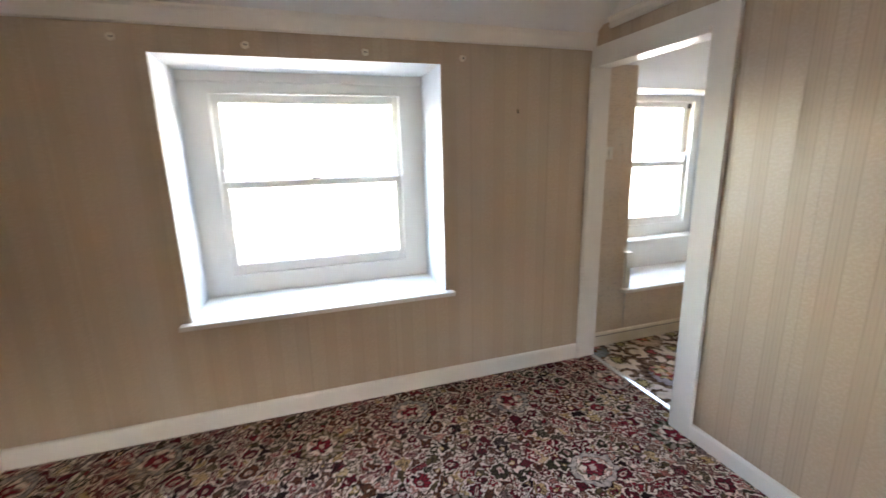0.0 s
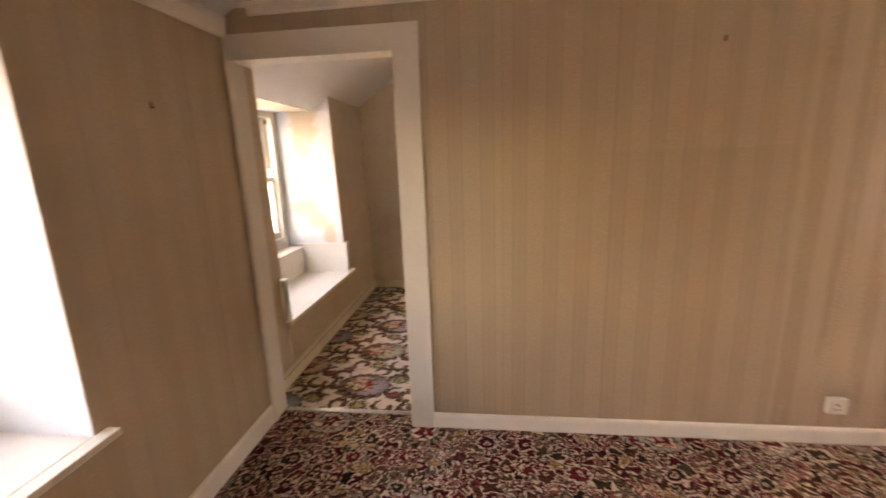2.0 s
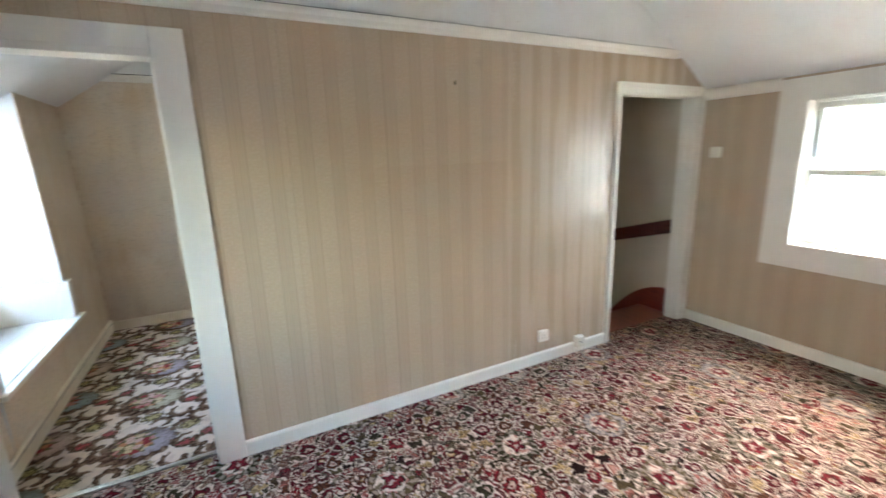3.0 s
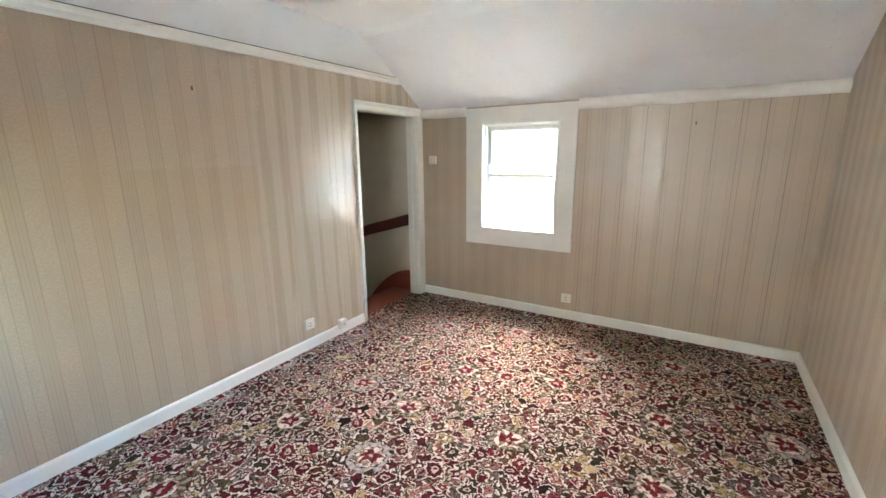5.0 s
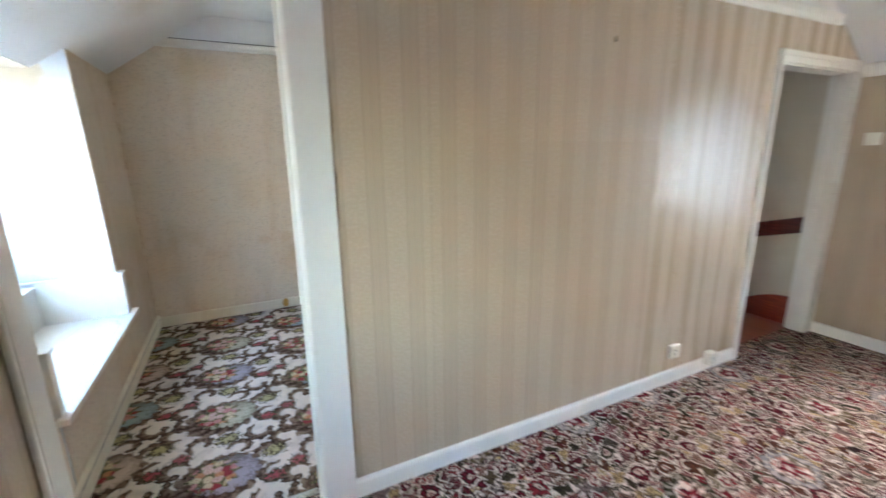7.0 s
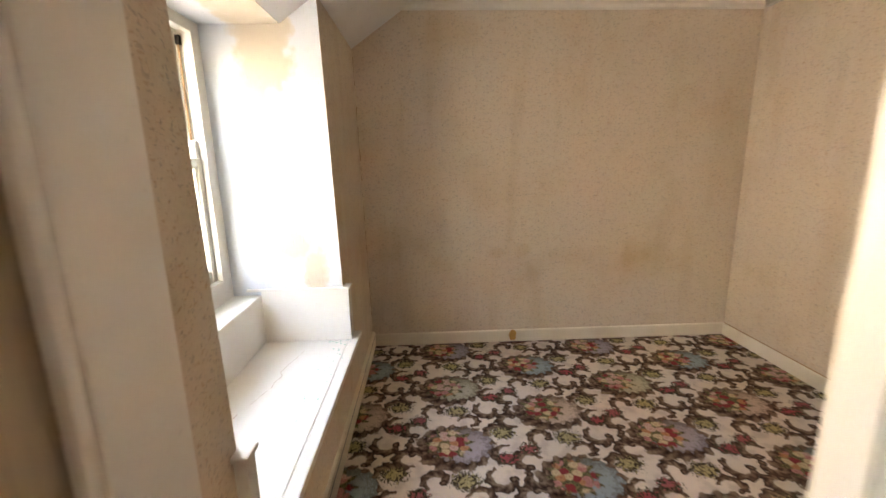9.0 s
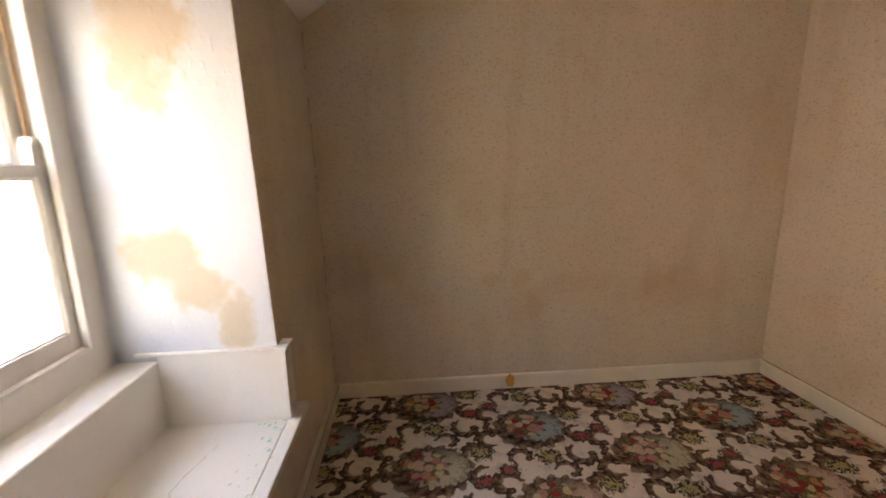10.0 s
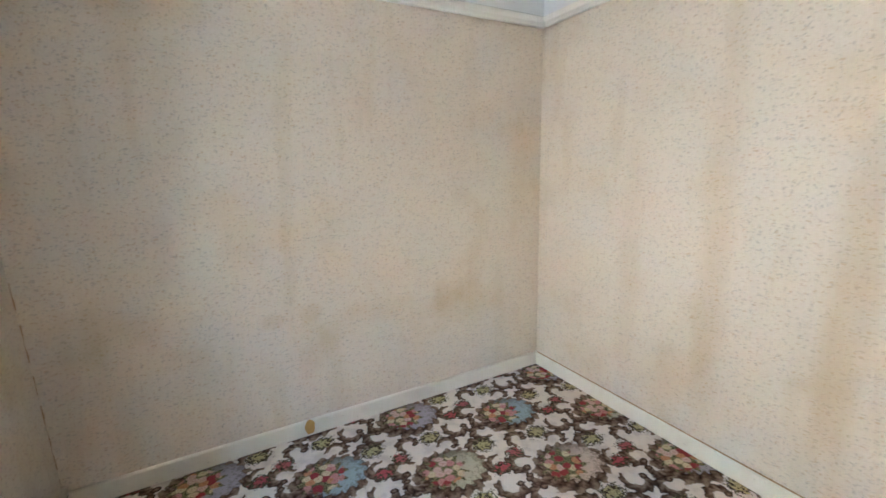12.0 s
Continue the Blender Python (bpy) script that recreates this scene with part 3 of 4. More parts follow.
def extrude_profile(points, start, along, length, drop=0.0):
    """A closed profile of (out, up) pairs swept along a straight line; 'along' is 'x' or 'y', out is signed across it."""
    bm = bmesh.new()
    rings = []
    for d in (0.0, length):
        ring = []
        for o, u in points:
            q = (start[0] + d, start[1] + o, start[2] + u) if along == "x" else (start[0] + o, start[1] + d, start[2] + u - drop * d / length)
            ring.append(bm.verts.new(q))
        rings.append(ring)
    n = len(points)
    for i in range(n):
        bm.faces.new((rings[0][i], rings[0][(i + 1) % n], rings[1][(i + 1) % n], rings[1][i]))
    bm.faces.new(rings[0])
    bm.faces.new(rings[1])
    bmesh.ops.recalc_face_normals(bm, faces=bm.faces)
    return bm


def mesh_object(name, bm, mats, smooth=False):
    me = bpy.data.meshes.new(name)
    bm.to_mesh(me)
    bm.free()
    for m in mats if isinstance(mats, (list, tuple)) else [mats]:
        me.materials.append(m)
    if smooth:
        me.polygons.foreach_set("use_smooth", [True] * len(me.polygons))
    return new(name, me)


def part(name, bm, material, parent, label="", smooth=False):
    ob = mesh_object(name, bm, material, smooth)
    ob.parent = parent
    ob.matrix_parent_inverse = Matrix.Translation(parent.matrix_basis.translation).inverted()
    return tagged(ob, label)


def thing(name, at, label, category, group="", kind=""):
    ob = new(name)
    ob.matrix_basis = Matrix.Translation(at)
    ob.empty_display_size = 0.1
    return tagged(ob, label, category, group, kind)


def structure(name, bm, mats, label, category, rule=None, smooth=False):
    if rule:
        bm.normal_update()
        for f in bm.faces:
            f.material_index = rule(f.calc_center_median(), f.normal)
    ob = mesh_object(name, bm, mats, smooth)
    return tagged(ob, label, category, kind="structure")


# ---- the plan ----
WX, EX, SY, NY = -1.37, 2.10, -1.82, 3.00      # bedroom
PX = 2.22                                      # far face of the partition
EX2, SY2, NY2 = 4.735, 0.36, 3.10              # small room
OUT1, OUT = 3.62, 3.81                         # outer faces of the north walls
TOP = 2.75
FLAT_A, FLAT_B = 2.65, 2.60
WIN1 = (-0.41, 1.05, 0.655, 2.03)
WIN2 = (2.585, 3.845, 0.452, 1.985)
WIN3 = (0.575, 1.34, 0.845, 1.88)
DOOR1 = (2.128, 2.992, 2.058)
DOOR2 = (-1.715, -0.787, 2.008)

# floors
structure("floor_bedroom", boxes(((WX - 0.2, SY - 0.2, -0.12), (2.205, NY + 0.1, 0.0))), CARPET_A, "wall-to-wall red, cream and olive floral carpet, worn", "carpet")
structure("floor_small_room", boxes(((2.205, SY2 - 0.05, -0.12), (EX2 + 0.1, NY2 + 0.1, 0.0))), CARPET_B, "cream carpet with brown scrolls and rose medallions", "carpet")

# north wall of the bedroom, opening for the deep window
a, b, c0, d0 = WIN1
bm = boxes(((WX - 0.3, NY, -0.1), (a, OUT1, TOP)), ((b, NY, -0.1), (PX - 0.002, OUT1, TOP)), ((a, NY, -0.1), (b, OUT1, c0)), ((a, NY, d0), (b, OUT1, TOP)))
structure("wall_north", bm, [PAPER_A, REVEAL], "tan striped wallpaper wall with a deep white window reveal", "wall",
          lambda p, n: 1 if a - 0.01 < p.x < b + 0.01 and c0 - 0.01 < p.z < d0 + 0.01 and p.y > NY + 0.01 else 0)
# north wall of the small room
a2, b2, c2, d2 = WIN2
bm = boxes(((PX, NY2, -0.1), (a2, OUT, TOP)), ((b2, NY2, -0.1), (EX2 - 0.001, OUT, TOP)), ((a2, NY2, -0.1), (b2, OUT, c2 - 0.03)), ((a2, 3.31, d2), (b2, OUT, TOP)))
for v in bm.verts:
    if abs(v.co.x - b2) < 1e-4 and v.co.z > 2:
        v.co.x -= 0.05
    if abs(v.co.y - NY2) < 1e-4 and v.co.z > 2:
        v.co.y += 0.05
structure("wall_north_small_room", bm, [PAPER_B, STAINED], "buff flecked wallpaper wall with a stained white window reveal", "wall",
          lambda p, n: 1 if a2 - 0.01 < p.x < b2 + 0.01 and p.y > NY2 + 0.01 else 0)
# south wall
a3, b3, c3, d3 = WIN3
bm = boxes(((WX - 0.3, SY - 0.35, -0.1), (a3, SY, TOP)), ((b3, SY - 0.35, -0.1), (EX + 0.06, SY, TOP)), ((a3, SY - 0.35, -0.1), (b3, SY, c3)), ((a3, SY - 0.35, d3), (b3, SY, TOP)))
structure("wall_south", bm, [PAPER_A, WHITE], "tan striped wallpaper wall with a boxed sash window", "wall",
          lambda p, n: 1 if a3 - 0.01 < p.x < b3 + 0.01 and c3 - 0.01 < p.z < d3 + 0.01 and p.y < SY - 0.01 else 0)
structure("wall_west", boxes(((WX - 0.3, SY, -0.1), (WX, NY, TOP))), PAPER_A, "plain tan striped wallpaper wall", "wall")

# partition with two door openings
RAILZ = 2.285
y1, y2, h1 = DOOR1
y3, y4, h2 = DOOR2
bm = boxes(((EX, SY, -0.1), (PX, y3, RAILZ)), ((EX, y3, h2), (PX, y4, RAILZ)), ((EX, y4, -0.1), (PX, y1, RAILZ)), ((EX, y1, h1), (PX, y2, RAILZ)), ((EX, y2, -0.1), (PX, NY + 0.1, RAILZ)))


def partition_rule(p, n):
    if n.x > 0.5:
        return 1 if p.y > SY2 else 2
    return 0 if n.x < -0.5 else 3


structure("wall_east", bm, [PAPER_A, PAPER_B, STAIRWALL, WHITE], "striped wallpaper partition between two doorways, patchily faded", "wall", partition_rule)
structure("wall_east_upper", boxes(((EX + 0.004, SY, RAILZ + 0.002), (PX, NY + 0.1, TOP))), CEILING, "white-painted wall above the picture rail", "wall")

# small room: east and south walls, white above the rail
RAILZ2 = 2.36
structure("wall_east_small_room", boxes(((EX2, SY2 - 0.1, -0.1), (EX2 + 0.2, NY2 + 0.3, RAILZ2))), PAPER_B, "buff flecked wallpaper wall with brown damp stains", "wall")
structure("wall_east_small_room_upper", boxes(((EX2 + 0.004, SY2 - 0.1, RAILZ2 + 0.002), (EX2 + 0.2, NY2 + 0.3, TOP))), CEILING, "white-painted wall above the picture rail", "wall")
structure("wall_south_small_room", boxes(((PX, SY2 - 0.1, -0.1), (EX2, SY2, RAILZ2))), [PAPER_B, STAIRWALL], "buff flecked wallpaper wall, damp-marked", "wall", lambda p, n: 1 if n.y < -0.5 else 0)
structure("wall_south_small_room_upper", boxes(((PX, SY2 - 0.1, RAILZ2 + 0.002), (EX2, SY2 - 0.004, TOP))), CEILING, "white-painted wall above the picture rail", "wall")


# ceilings: flat middle and raked sides
def slab(points, x0, x1):
    bm = bmesh.new()
    rings = [[bm.verts.new((x, y, z)) for y, z in points] for x in (x0, x1)]
    n = len(points)
    for i in range(n):
        bm.faces.new((rings[0][i], rings[0][(i + 1) % n], rings[1][(i + 1) % n], rings[1][i]))
    bm.faces.new(rings[0])
    bm.faces.new(rings[1])
    bmesh.ops.recalc_face_normals(bm, faces=bm.faces)
    return bm


RS = (FLAT_A - 2.06) / 0.90
RN = 0.67
yn = NY - (FLAT_A - 2.235) / RN
under = [(SY - 0.34, 2.06 - 0.34 * RS + 0.12), (SY, 2.06), (SY + 0.86, FLAT_A - 0.025), (SY + 0.96, FLAT_A), (yn - 0.05, FLAT_A), (yn + 0.05, FLAT_A - 0.03), (NY, 2.235), (NY + 0.3, 2.235)]
structure("ceiling_bedroom", slab(under + [(NY + 0.3, 2.9), (SY - 0.34, 2.9)], WX - 0.1, EX + 0.003), CEILING, "white ceiling raked down to both outer walls", "ceiling")
z_at = lambda y: 2.13 + 0.68 * (NY2 - y)
yb = NY2 - (FLAT_B - 2.13) / 0.68
under = [(SY2 - 0.05, FLAT_B), (yb - 0.05, FLAT_B), (yb + 0.05, FLAT_B - 0.03), (3.31, z_at(3.31))]
structure("ceiling_small_room", slab(under + [(3.31, 2.9), (SY2 - 0.05, 2.9)], PX - 0.003, EX2 + 0.1), CEILING, "white raked ceiling running down over the window", "ceiling")

# outer roof: an unseen slab added to keep the daylight out of the loft
structure("roof", boxes(((WX - 0.5, SY - 0.5, 2.95), (EX2 + 0.5, OUT + 0.2, 3.05))), SLATE, "unseen slab over the rooms, added to block daylight", "roof")

# ---- skirtings, rails, cornices ----
SK = [(0.0, 0.0), (0.018, 0.0), (0.018, 0.098), (0.013, 0.108), (0.004, 0.112), (0.0, 0.112)]
neg = lambda prof: [(-o, u) for o, u in prof]


def skirting(name, along, start, length, flip, mat, label="cream-white painted skirting board, scuffed", prof=SK):
    bm = extrude_profile(neg(prof) if flip else prof, start, along, length)
    return structure(name, bm, mat, label, "skirting")


skirting("baseboard_north", "x", (WX, NY, 0), EX - WX - 0.02, True, WHITE)
SKL = [(0.0, 0.0), (0.018, 0.0), (0.018, 0.074), (0.013, 0.084), (0.004, 0.087), (0.0, 0.087)]
skirting("baseboard_south", "x", (WX, SY, 0), EX - WX - 0.02, False, WHITE, prof=SKL)
skirting("baseboard_west", "y", (WX, SY + 0.018, 0), NY - SY - 0.036, False, WHITE, prof=SKL)
skirting("baseboard_east", "y", (EX, y4 + 0.042, 0), 2.004 - y4 - 0.042, True, WHITE, prof=SKL)
SK2 = [(0.0, 0.0), (0.016, 0.0), (0.016, 0.085), (0.010, 0.092), (0.0, 0.092)]
skirting("baseboard_small_room_north", "x", (PX, NY2, 0), EX2 - PX, True, CREAM, prof=SK)
skirting("baseboard_small_room_east", "y", (EX2, SY2 + 0.016, 0), NY2 - SY2 - 0.034, True, CREAM, prof=SK2)
skirting("baseboard_small_room_south", "x", (PX, SY2, 0), EX2 - PX, False, CREAM, prof=SK2)
structure("trim_gap_skirting", boxes(((PX, SY2 + 0.0005, 0.0922), (EX2 - 0.016, SY2 + 0.009, 0.0945))), CORD, "dark open joint above the skirting", "joint")
structure("trim_groove_skirting", boxes(((PX + 0.02, NY2 - 0.0188, 0.084), (EX2 - 0.02, NY2 - 0.0178, 0.088))), IRON, "dark scored groove along the skirting", "joint")
skirting("baseboard_small_room_west", "y", (PX, SY2 + 0.016, 0), y1 - 0.07 - SY2 - 0.016, False, CREAM, prof=SK2)

RAIL = [(0.0, 0.0), (0.012, 0.0), (0.018, 0.008), (0.018, 0.030), (0.030, 0.044), (0.034, 0.058), (0.026, 0.062), (0.008, 0.060), (0.0, 0.060)]
structure("trim_rail_east", extrude_profile(neg(RAIL), (EX, SY + 0.42, 2.274), "y", NY - SY - 0.57, 0.030), WHITE, "white picture rail with a shadow groove", "picture rail")
structure("trim_rail_small_room_east", extrude_profile(neg(RAIL), (EX2, SY2, 2.335), "y", 2.84 - SY2), WHITE, "white picture rail with a shadow groove", "picture rail")
structure("trim_rail_small_room_south", extrude_profile(RAIL, (PX, SY2, 2.335), "x", EX2 - PX - 0.034), WHITE, "white picture rail with a shadow groove", "picture rail")
# thin dark strips stand in for the shadow gap above each rail
GAP_SHADE = [(0.0, 0.062), (0.008, 0.062), (0.008, 0.072), (0.0, 0.072)]
structure("trim_gap_shade_east", extrude_profile(neg(GAP_SHADE), (EX + 0.004, SY + 0.42, 2.274), "y", NY - SY - 0.57, 0.030), IRON, "dark strip standing in for the shadow gap above the picture rail", "joint")
structure("trim_gap_shade_small_room_east", extrude_profile(neg(GAP_SHADE), (EX2 + 0.004, SY2, 2.335), "y", 2.82 - SY2), IRON, "dark strip standing in for the shadow gap above the picture rail", "joint")
structure("trim_gap_shade_small_room_south", extrude_profile(GAP_SHADE, (PX, SY2 - 0.004, 2.335), "x", EX2 - PX - 0.034), IRON, "dark strip standing in for the shadow gap above the picture rail", "joint")
COVE = [(0.0, 0.0), (0.014, 0.0), (0.020, 0.008), (0.024, 0.07), (0.030, 0.082), (0.030, 0.095), (0.0, 0.095)]
structure("trim_cornice_north", extrude_profile(neg(COVE), (WX, NY, 2.150), "x", EX - WX), WHITE, "white board along the foot of the raked ceiling", "cornice")
COVE_S = [(0.0, -0.002), (0.012, 0.0), (0.024, 0.010), (0.032, 0.026), (0.034, 0.045), (0.030, 0.068), (0.018, 0.086), (0.0, 0.095)]
structure("trim_cornice_south", extrude_profile(COVE_S, (WX, SY, 1.972), "x", 0.40 - WX), WHITE, "white board along the foot of the raked ceiling", "cornice")
structure("trim_cornice_south_short", extrude_profile(COVE_S, (1.53, SY, 1.972), "x", EX - 1.53), WHITE, "white board along the foot of the raked ceiling", "cornice")


# ---- doorways ----
def lining(name, ya, yb_, head, thick=0.013):
    """Timber jambs and head inside a partition opening, with a stop bead."""
    ob = thing(name, ((EX + PX) / 2, ya, 0), "white-painted timber door frame, no door hung", "door frame", kind="structure")
    x0, x1 = EX - 0.004, PX + 0.004
    for nm, lo, hi in (("jamb", (x0, ya, 0), (x1, ya + thick, head)), ("jamb", (x0, yb_ - thick, 0), (x1, yb_, head)), ("head", (x0, ya + thick, head - thick), (x1, yb_ - thick, head))):
        part(nm, soften(boxes((lo, hi)), 0.002), WHITE, ob)
    xs = EX + 0.055
    part("stop_bead", soften(boxes(((xs, ya + thick, 0), (xs + 0.03, ya + thick + 0.012, head - thick))), 0.002), WHITE, ob)
    return ob


fr1 = lining("door_1", y1, y2, h1)
P0 = 0.022
part("architrave", soften(boxes(((EX - P0, 2.005, 0), (EX, y1 + 0.008, 2.165))), 0.004), WHITE, fr1)
part("architrave_head", soften(boxes(((EX - P0 + 0.002, y1 + 0.008, h1 - 0.008), (EX, NY - 0.002, 2.165))), 0.004), WHITE, fr1)
part("architrave_bead", soften(boxes(((EX - P0 - 0.010, y1 + 0.009, h1 - 0.020), (EX - P0 + 0.004, y2, h1 + 0.012))), 0.004), WHITE, fr1)
part("architrave", soften(boxes(((EX - P0, y2 - 0.026, 0), (EX - 0.005, NY - 0.002, h1 - 0.010))), 0.003), WHITE, fr1)
part("architrave_bead", soften(boxes(((EX - P0 - 0.014, y2 - 0.020, 0), (EX - P0 + 0.004, y2 - 0.004, h1 - 0.012))), 0.005), WHITE, fr1)
part("architrave", soften(boxes(((PX, y1 - 0.055, 0), (PX + 0.018, y1 + 0.006, h1 + 0.055))), 0.003), CREAM, fr1)
part("architrave_head", soften(boxes(((PX, y1 + 0.006, h1 - 0.006), (PX + 0.018, y2 - 0.010, h1 + 0.055))), 0.003), CREAM, fr1)

part("joint", boxes(((EX - 0.0045, y2 - 0.0162, 0.0), (EX + 0.0015, y2 - 0.0128, h1 - 0.014))), CORD, fr1, "dark open joint between jamb and architrave")

fr2 = lining("door_2", y3, y4, h2)
part("architrave", soften(boxes(((EX - 0.020, y4 - 0.006, 0), (EX, y4 + 0.042, 2.078))), 0.004), WHITE, fr2)
part("architrave_bead", soften(boxes(((EX - 0.030, y4 + 0.024, 0), (EX - 0.018, y4 + 0.040, 2.076))), 0.004), WHITE, fr2)
part("architrave_head", soften(boxes(((EX - 0.020, y3 - 0.06, h2 - 0.004), (EX, y4 - 0.006, 2.078))), 0.004), WHITE, fr2)
part("architrave_bead", soften(boxes(((EX - 0.032, y3 - 0.06, 2.044), (EX - 0.018, y4 + 0.022, 2.076))), 0.004), WHITE, fr2)
part("architrave", soften(boxes(((EX - 0.020, SY + 0.004, 0), (EX, y3 + 0.006, h2 - 0.006))), 0.004), WHITE, fr2)

strip = structure("threshold_strip", soften(boxes(((2.188, y1 + 0.026, 0.001), (2.222, y2 - 0.026, 0.007))), 0.003), ALU, "ribbed aluminium carpet threshold strip", "threshold strip")


# ---- windows ----
def ring(x0, x1, z0, z1, w, ya, yb_, wb=None, wt=None):
    """A rectangular frame in the xz plane as four members."""
    wb, wt = wb or w, wt or w
    lo, hi = min(ya, yb_), max(ya, yb_)
    return boxes(((x0, lo, z0), (x0 + w, hi, z1)), ((x1 - w, lo, z0), (x1, hi, z1)), ((x0 + w, lo, z0), (x1 - w, hi, z0 + wb)), ((x0 + w, lo, z1 - wt), (x1 - w, hi, z1)))


def sash_window(name, at, outer, inner, plane, into, meet, label, stile=0.042, bottom=0.07):
    """A sliding sash window in a boxed frame. 'into' is +1 when outdoors lies toward +y."""
    ox0, ox1, oz0, oz1 = outer
    x0, x1, z0, z1 = inner
    w = thing(name, at, label, "sash window", kind="structure")
    s = into
    fr = boxes(((ox0, min(plane, plane + s * 0.118), oz0), (x0, max(plane, plane + s * 0.118), oz1)),
               ((x1, min(plane, plane + s * 0.118), oz0), (ox1, max(plane, plane + s * 0.118), oz1)),
               ((x0, min(plane, plane + s * 0.118), oz0), (x1, max(plane, plane + s * 0.118), z0)),
               ((x0, min(plane, plane + s * 0.118), z1), (x1, max(plane, plane + s * 0.118), oz1)))
    part("window_frame", fr, WHITE, w)
    part("staff_bead", soften(ring(x0 - 0.002, x1 + 0.002, z0 - 0.002, z1 + 0.002, 0.016, plane - s * 0.008, plane + s * 0.018), 0.004), WHITE, w)
    # lower sash runs inside, upper sash outside it
    la, lb = plane + s * 0.022, plane + s * 0.062
    ua, ub = plane + s * 0.070, plane + s * 0.110
    xi0, xi1 = x0 + 0.003, x1 - 0.003
    low = part("lower_sash", soften(ring(xi0, xi1, z0 + 0.002, meet + 0.018, stile, la, lb, bottom, 0.036), 0.004), WHITE, w)
    up = part("upper_sash", soften(ring(xi0, xi1, meet - 0.018, z1 - 0.002, stile, ua, ub, 0.036, 0.05), 0.004), WHITE, w)
    part("parting_bead", soften(ring(x0 - 0.001, x1 + 0.001, z0 - 0.001, z1 + 0.001, 0.008, plane + s * 0.0625, plane + s * 0.0695), 0.001), WHITE, w)
    for sash, za, zb, ya, yb_ in ((low, z0 + bottom, meet - 0.018, la, lb), (up, meet + 0.018, z1 - 0.052, ua, ub)):
        mid = (ya + yb_) / 2
        pane = part("pane", boxes(((xi0 + stile - 0.004, mid - 0.002, za - 0.002), (xi1 - stile + 0.004, mid + 0.002, zb + 0.004))), GLASS, sash, "clear old window glass, slightly dirty")
        pane.visible_shadow = False
        part("glazing_bead", soften(ring(xi0 + stile - 0.001, xi1 - stile + 0.001, za - 0.001, zb + 0.001, 0.009, ya + s * 0.008, mid - s * 0.003), 0.003), WHITE, sash)
    for hx in (xi0 + stile * 0.5, xi1 - stile * 0.5):
        prof = [(-0.019, 0.0), (0.019, 0.0), (0.019, 0.055), (0.012, 0.066), (0.010, 0.078), (-0.010, 0.078), (-0.012, 0.066), (-0.019, 0.055)]
        bm = bmesh.new()
        rings = [[bm.verts.new((hx + o, y, meet + 0.019 + u)) for o, u in prof] for y in (la + s * 0.003, lb - s * 0.003)]
        for i in range(len(prof)):
            bm.faces.new((rings[0][i], rings[0][(i + 1) % len(prof)], rings[1][(i + 1) % len(prof)], rings[1][i]))
        bm.faces.new(rings[0])
        bm.faces.new(rings[1])
        bmesh.ops.recalc_face_normals(bm, faces=bm.faces)
        part("sash_horn", bm, WHITE, low)
    cx = (x0 + x1) / 2
    yc = (la + lb) / 2
    part("catch_plate", soften(boxes(((cx - 0.03, yc - 0.012, meet + 0.018), (cx + 0.03, yc + 0.012, meet + 0.024))), 0.002), IRON, low, "dark iron fastener plate")
    bm = bmesh.new()
    bmesh.ops.create_cone(bm, cap_ends=True, segments=14, radius1=0.011, radius2=0.007, depth=0.026, matrix=Matrix.Translation((cx - 0.012, yc, meet + 0.036)))
    add_box(bm, (cx - 0.012, yc - 0.006, meet + 0.036), (cx + 0.036, yc + 0.006, meet + 0.045))
    part("catch_lever", soften(bm, 0.002), IRON, low, "dark iron swivel fastener")
    return w


W1 = sash_window("window_1", (0.32, 3.44, 0.655), (-0.412, 1.052, 0.655, 2.032), (-0.262, 0.905, 0.775, 1.918), 3.44, 1, 1.365, "white sliding sash window in a deep reveal, dusty glass")
part("head_mould", soften(boxes(((-0.41, 3.424, 1.972), (1.05, 3.444, 2.03))), 0.006), WHITE, W1)
part("window_sill", soften(boxes(((-0.462, 2.945, 0.632), (1.102, 3.0, 0.660)), ((-0.408, 3.0, 0.632), (1.048, 3.438, 0.660))), 0.006, 3), WHITE, W1, "white window board, slightly chipped")

W2 = sash_window("window_2", (3.24, 3.67, 0.72), (2.587, 3.898, 0.712, 1.985), (2.725, 3.74, 0.812, 1.945), 3.67, 1, 1.383, "white sliding sash window above a stepped ledge")
part("window_sill", soften(boxes(((2.535, 3.052, 0.424), (3.952, 3.10, 0.454)), ((2.588, 3.10, 0.424), (3.897, 3.54, 0.454))), 0.006, 3), WHITE, W2, "white window board, paint cracked and chipped")
part("ledge", soften(boxes(((2.588, 3.53, 0.454), (3.897, 3.69, 0.712))), 0.008, 3), WHITE, W2, "boxed white ledge under the sash")
for x0, wide in ((3.822, 0.074), (2.560, 0.046)):
    part("side_panel", soften(boxes(((x0, 3.085, 0.455), (x0 + wide, 3.529, 0.735))), 0.002), WHITE, W2)
    part("panel_cap", soften(boxes(((x0 - 0.008, 3.076, 0.733), (x0 + wide + 0.006, 3.60, 0.746))), 0.004), WHITE, W2)

W3 = sash_window("window_3", (0.96, SY, 0.845), (0.545, 1.37, 0.815, 1.91), (0.575, 1.34, 0.845, 1.88), SY - 0.045, -1, 1.384, "white sash window in a flat boarded surround", 0.034, 0.055)
bm = ring(0.402, 1.528, 0.668, 2.042, 0.172, SY, SY + 0.020, 0.176, 0.160)
part("architrave", soften(bm, 0.004), WHITE, W3)
part("architrave_bead", soften(ring(0.560, 1.355, 0.830, 1.895, 0.018, SY + 0.016, SY + 0.028), 0.004), WHITE, W3)
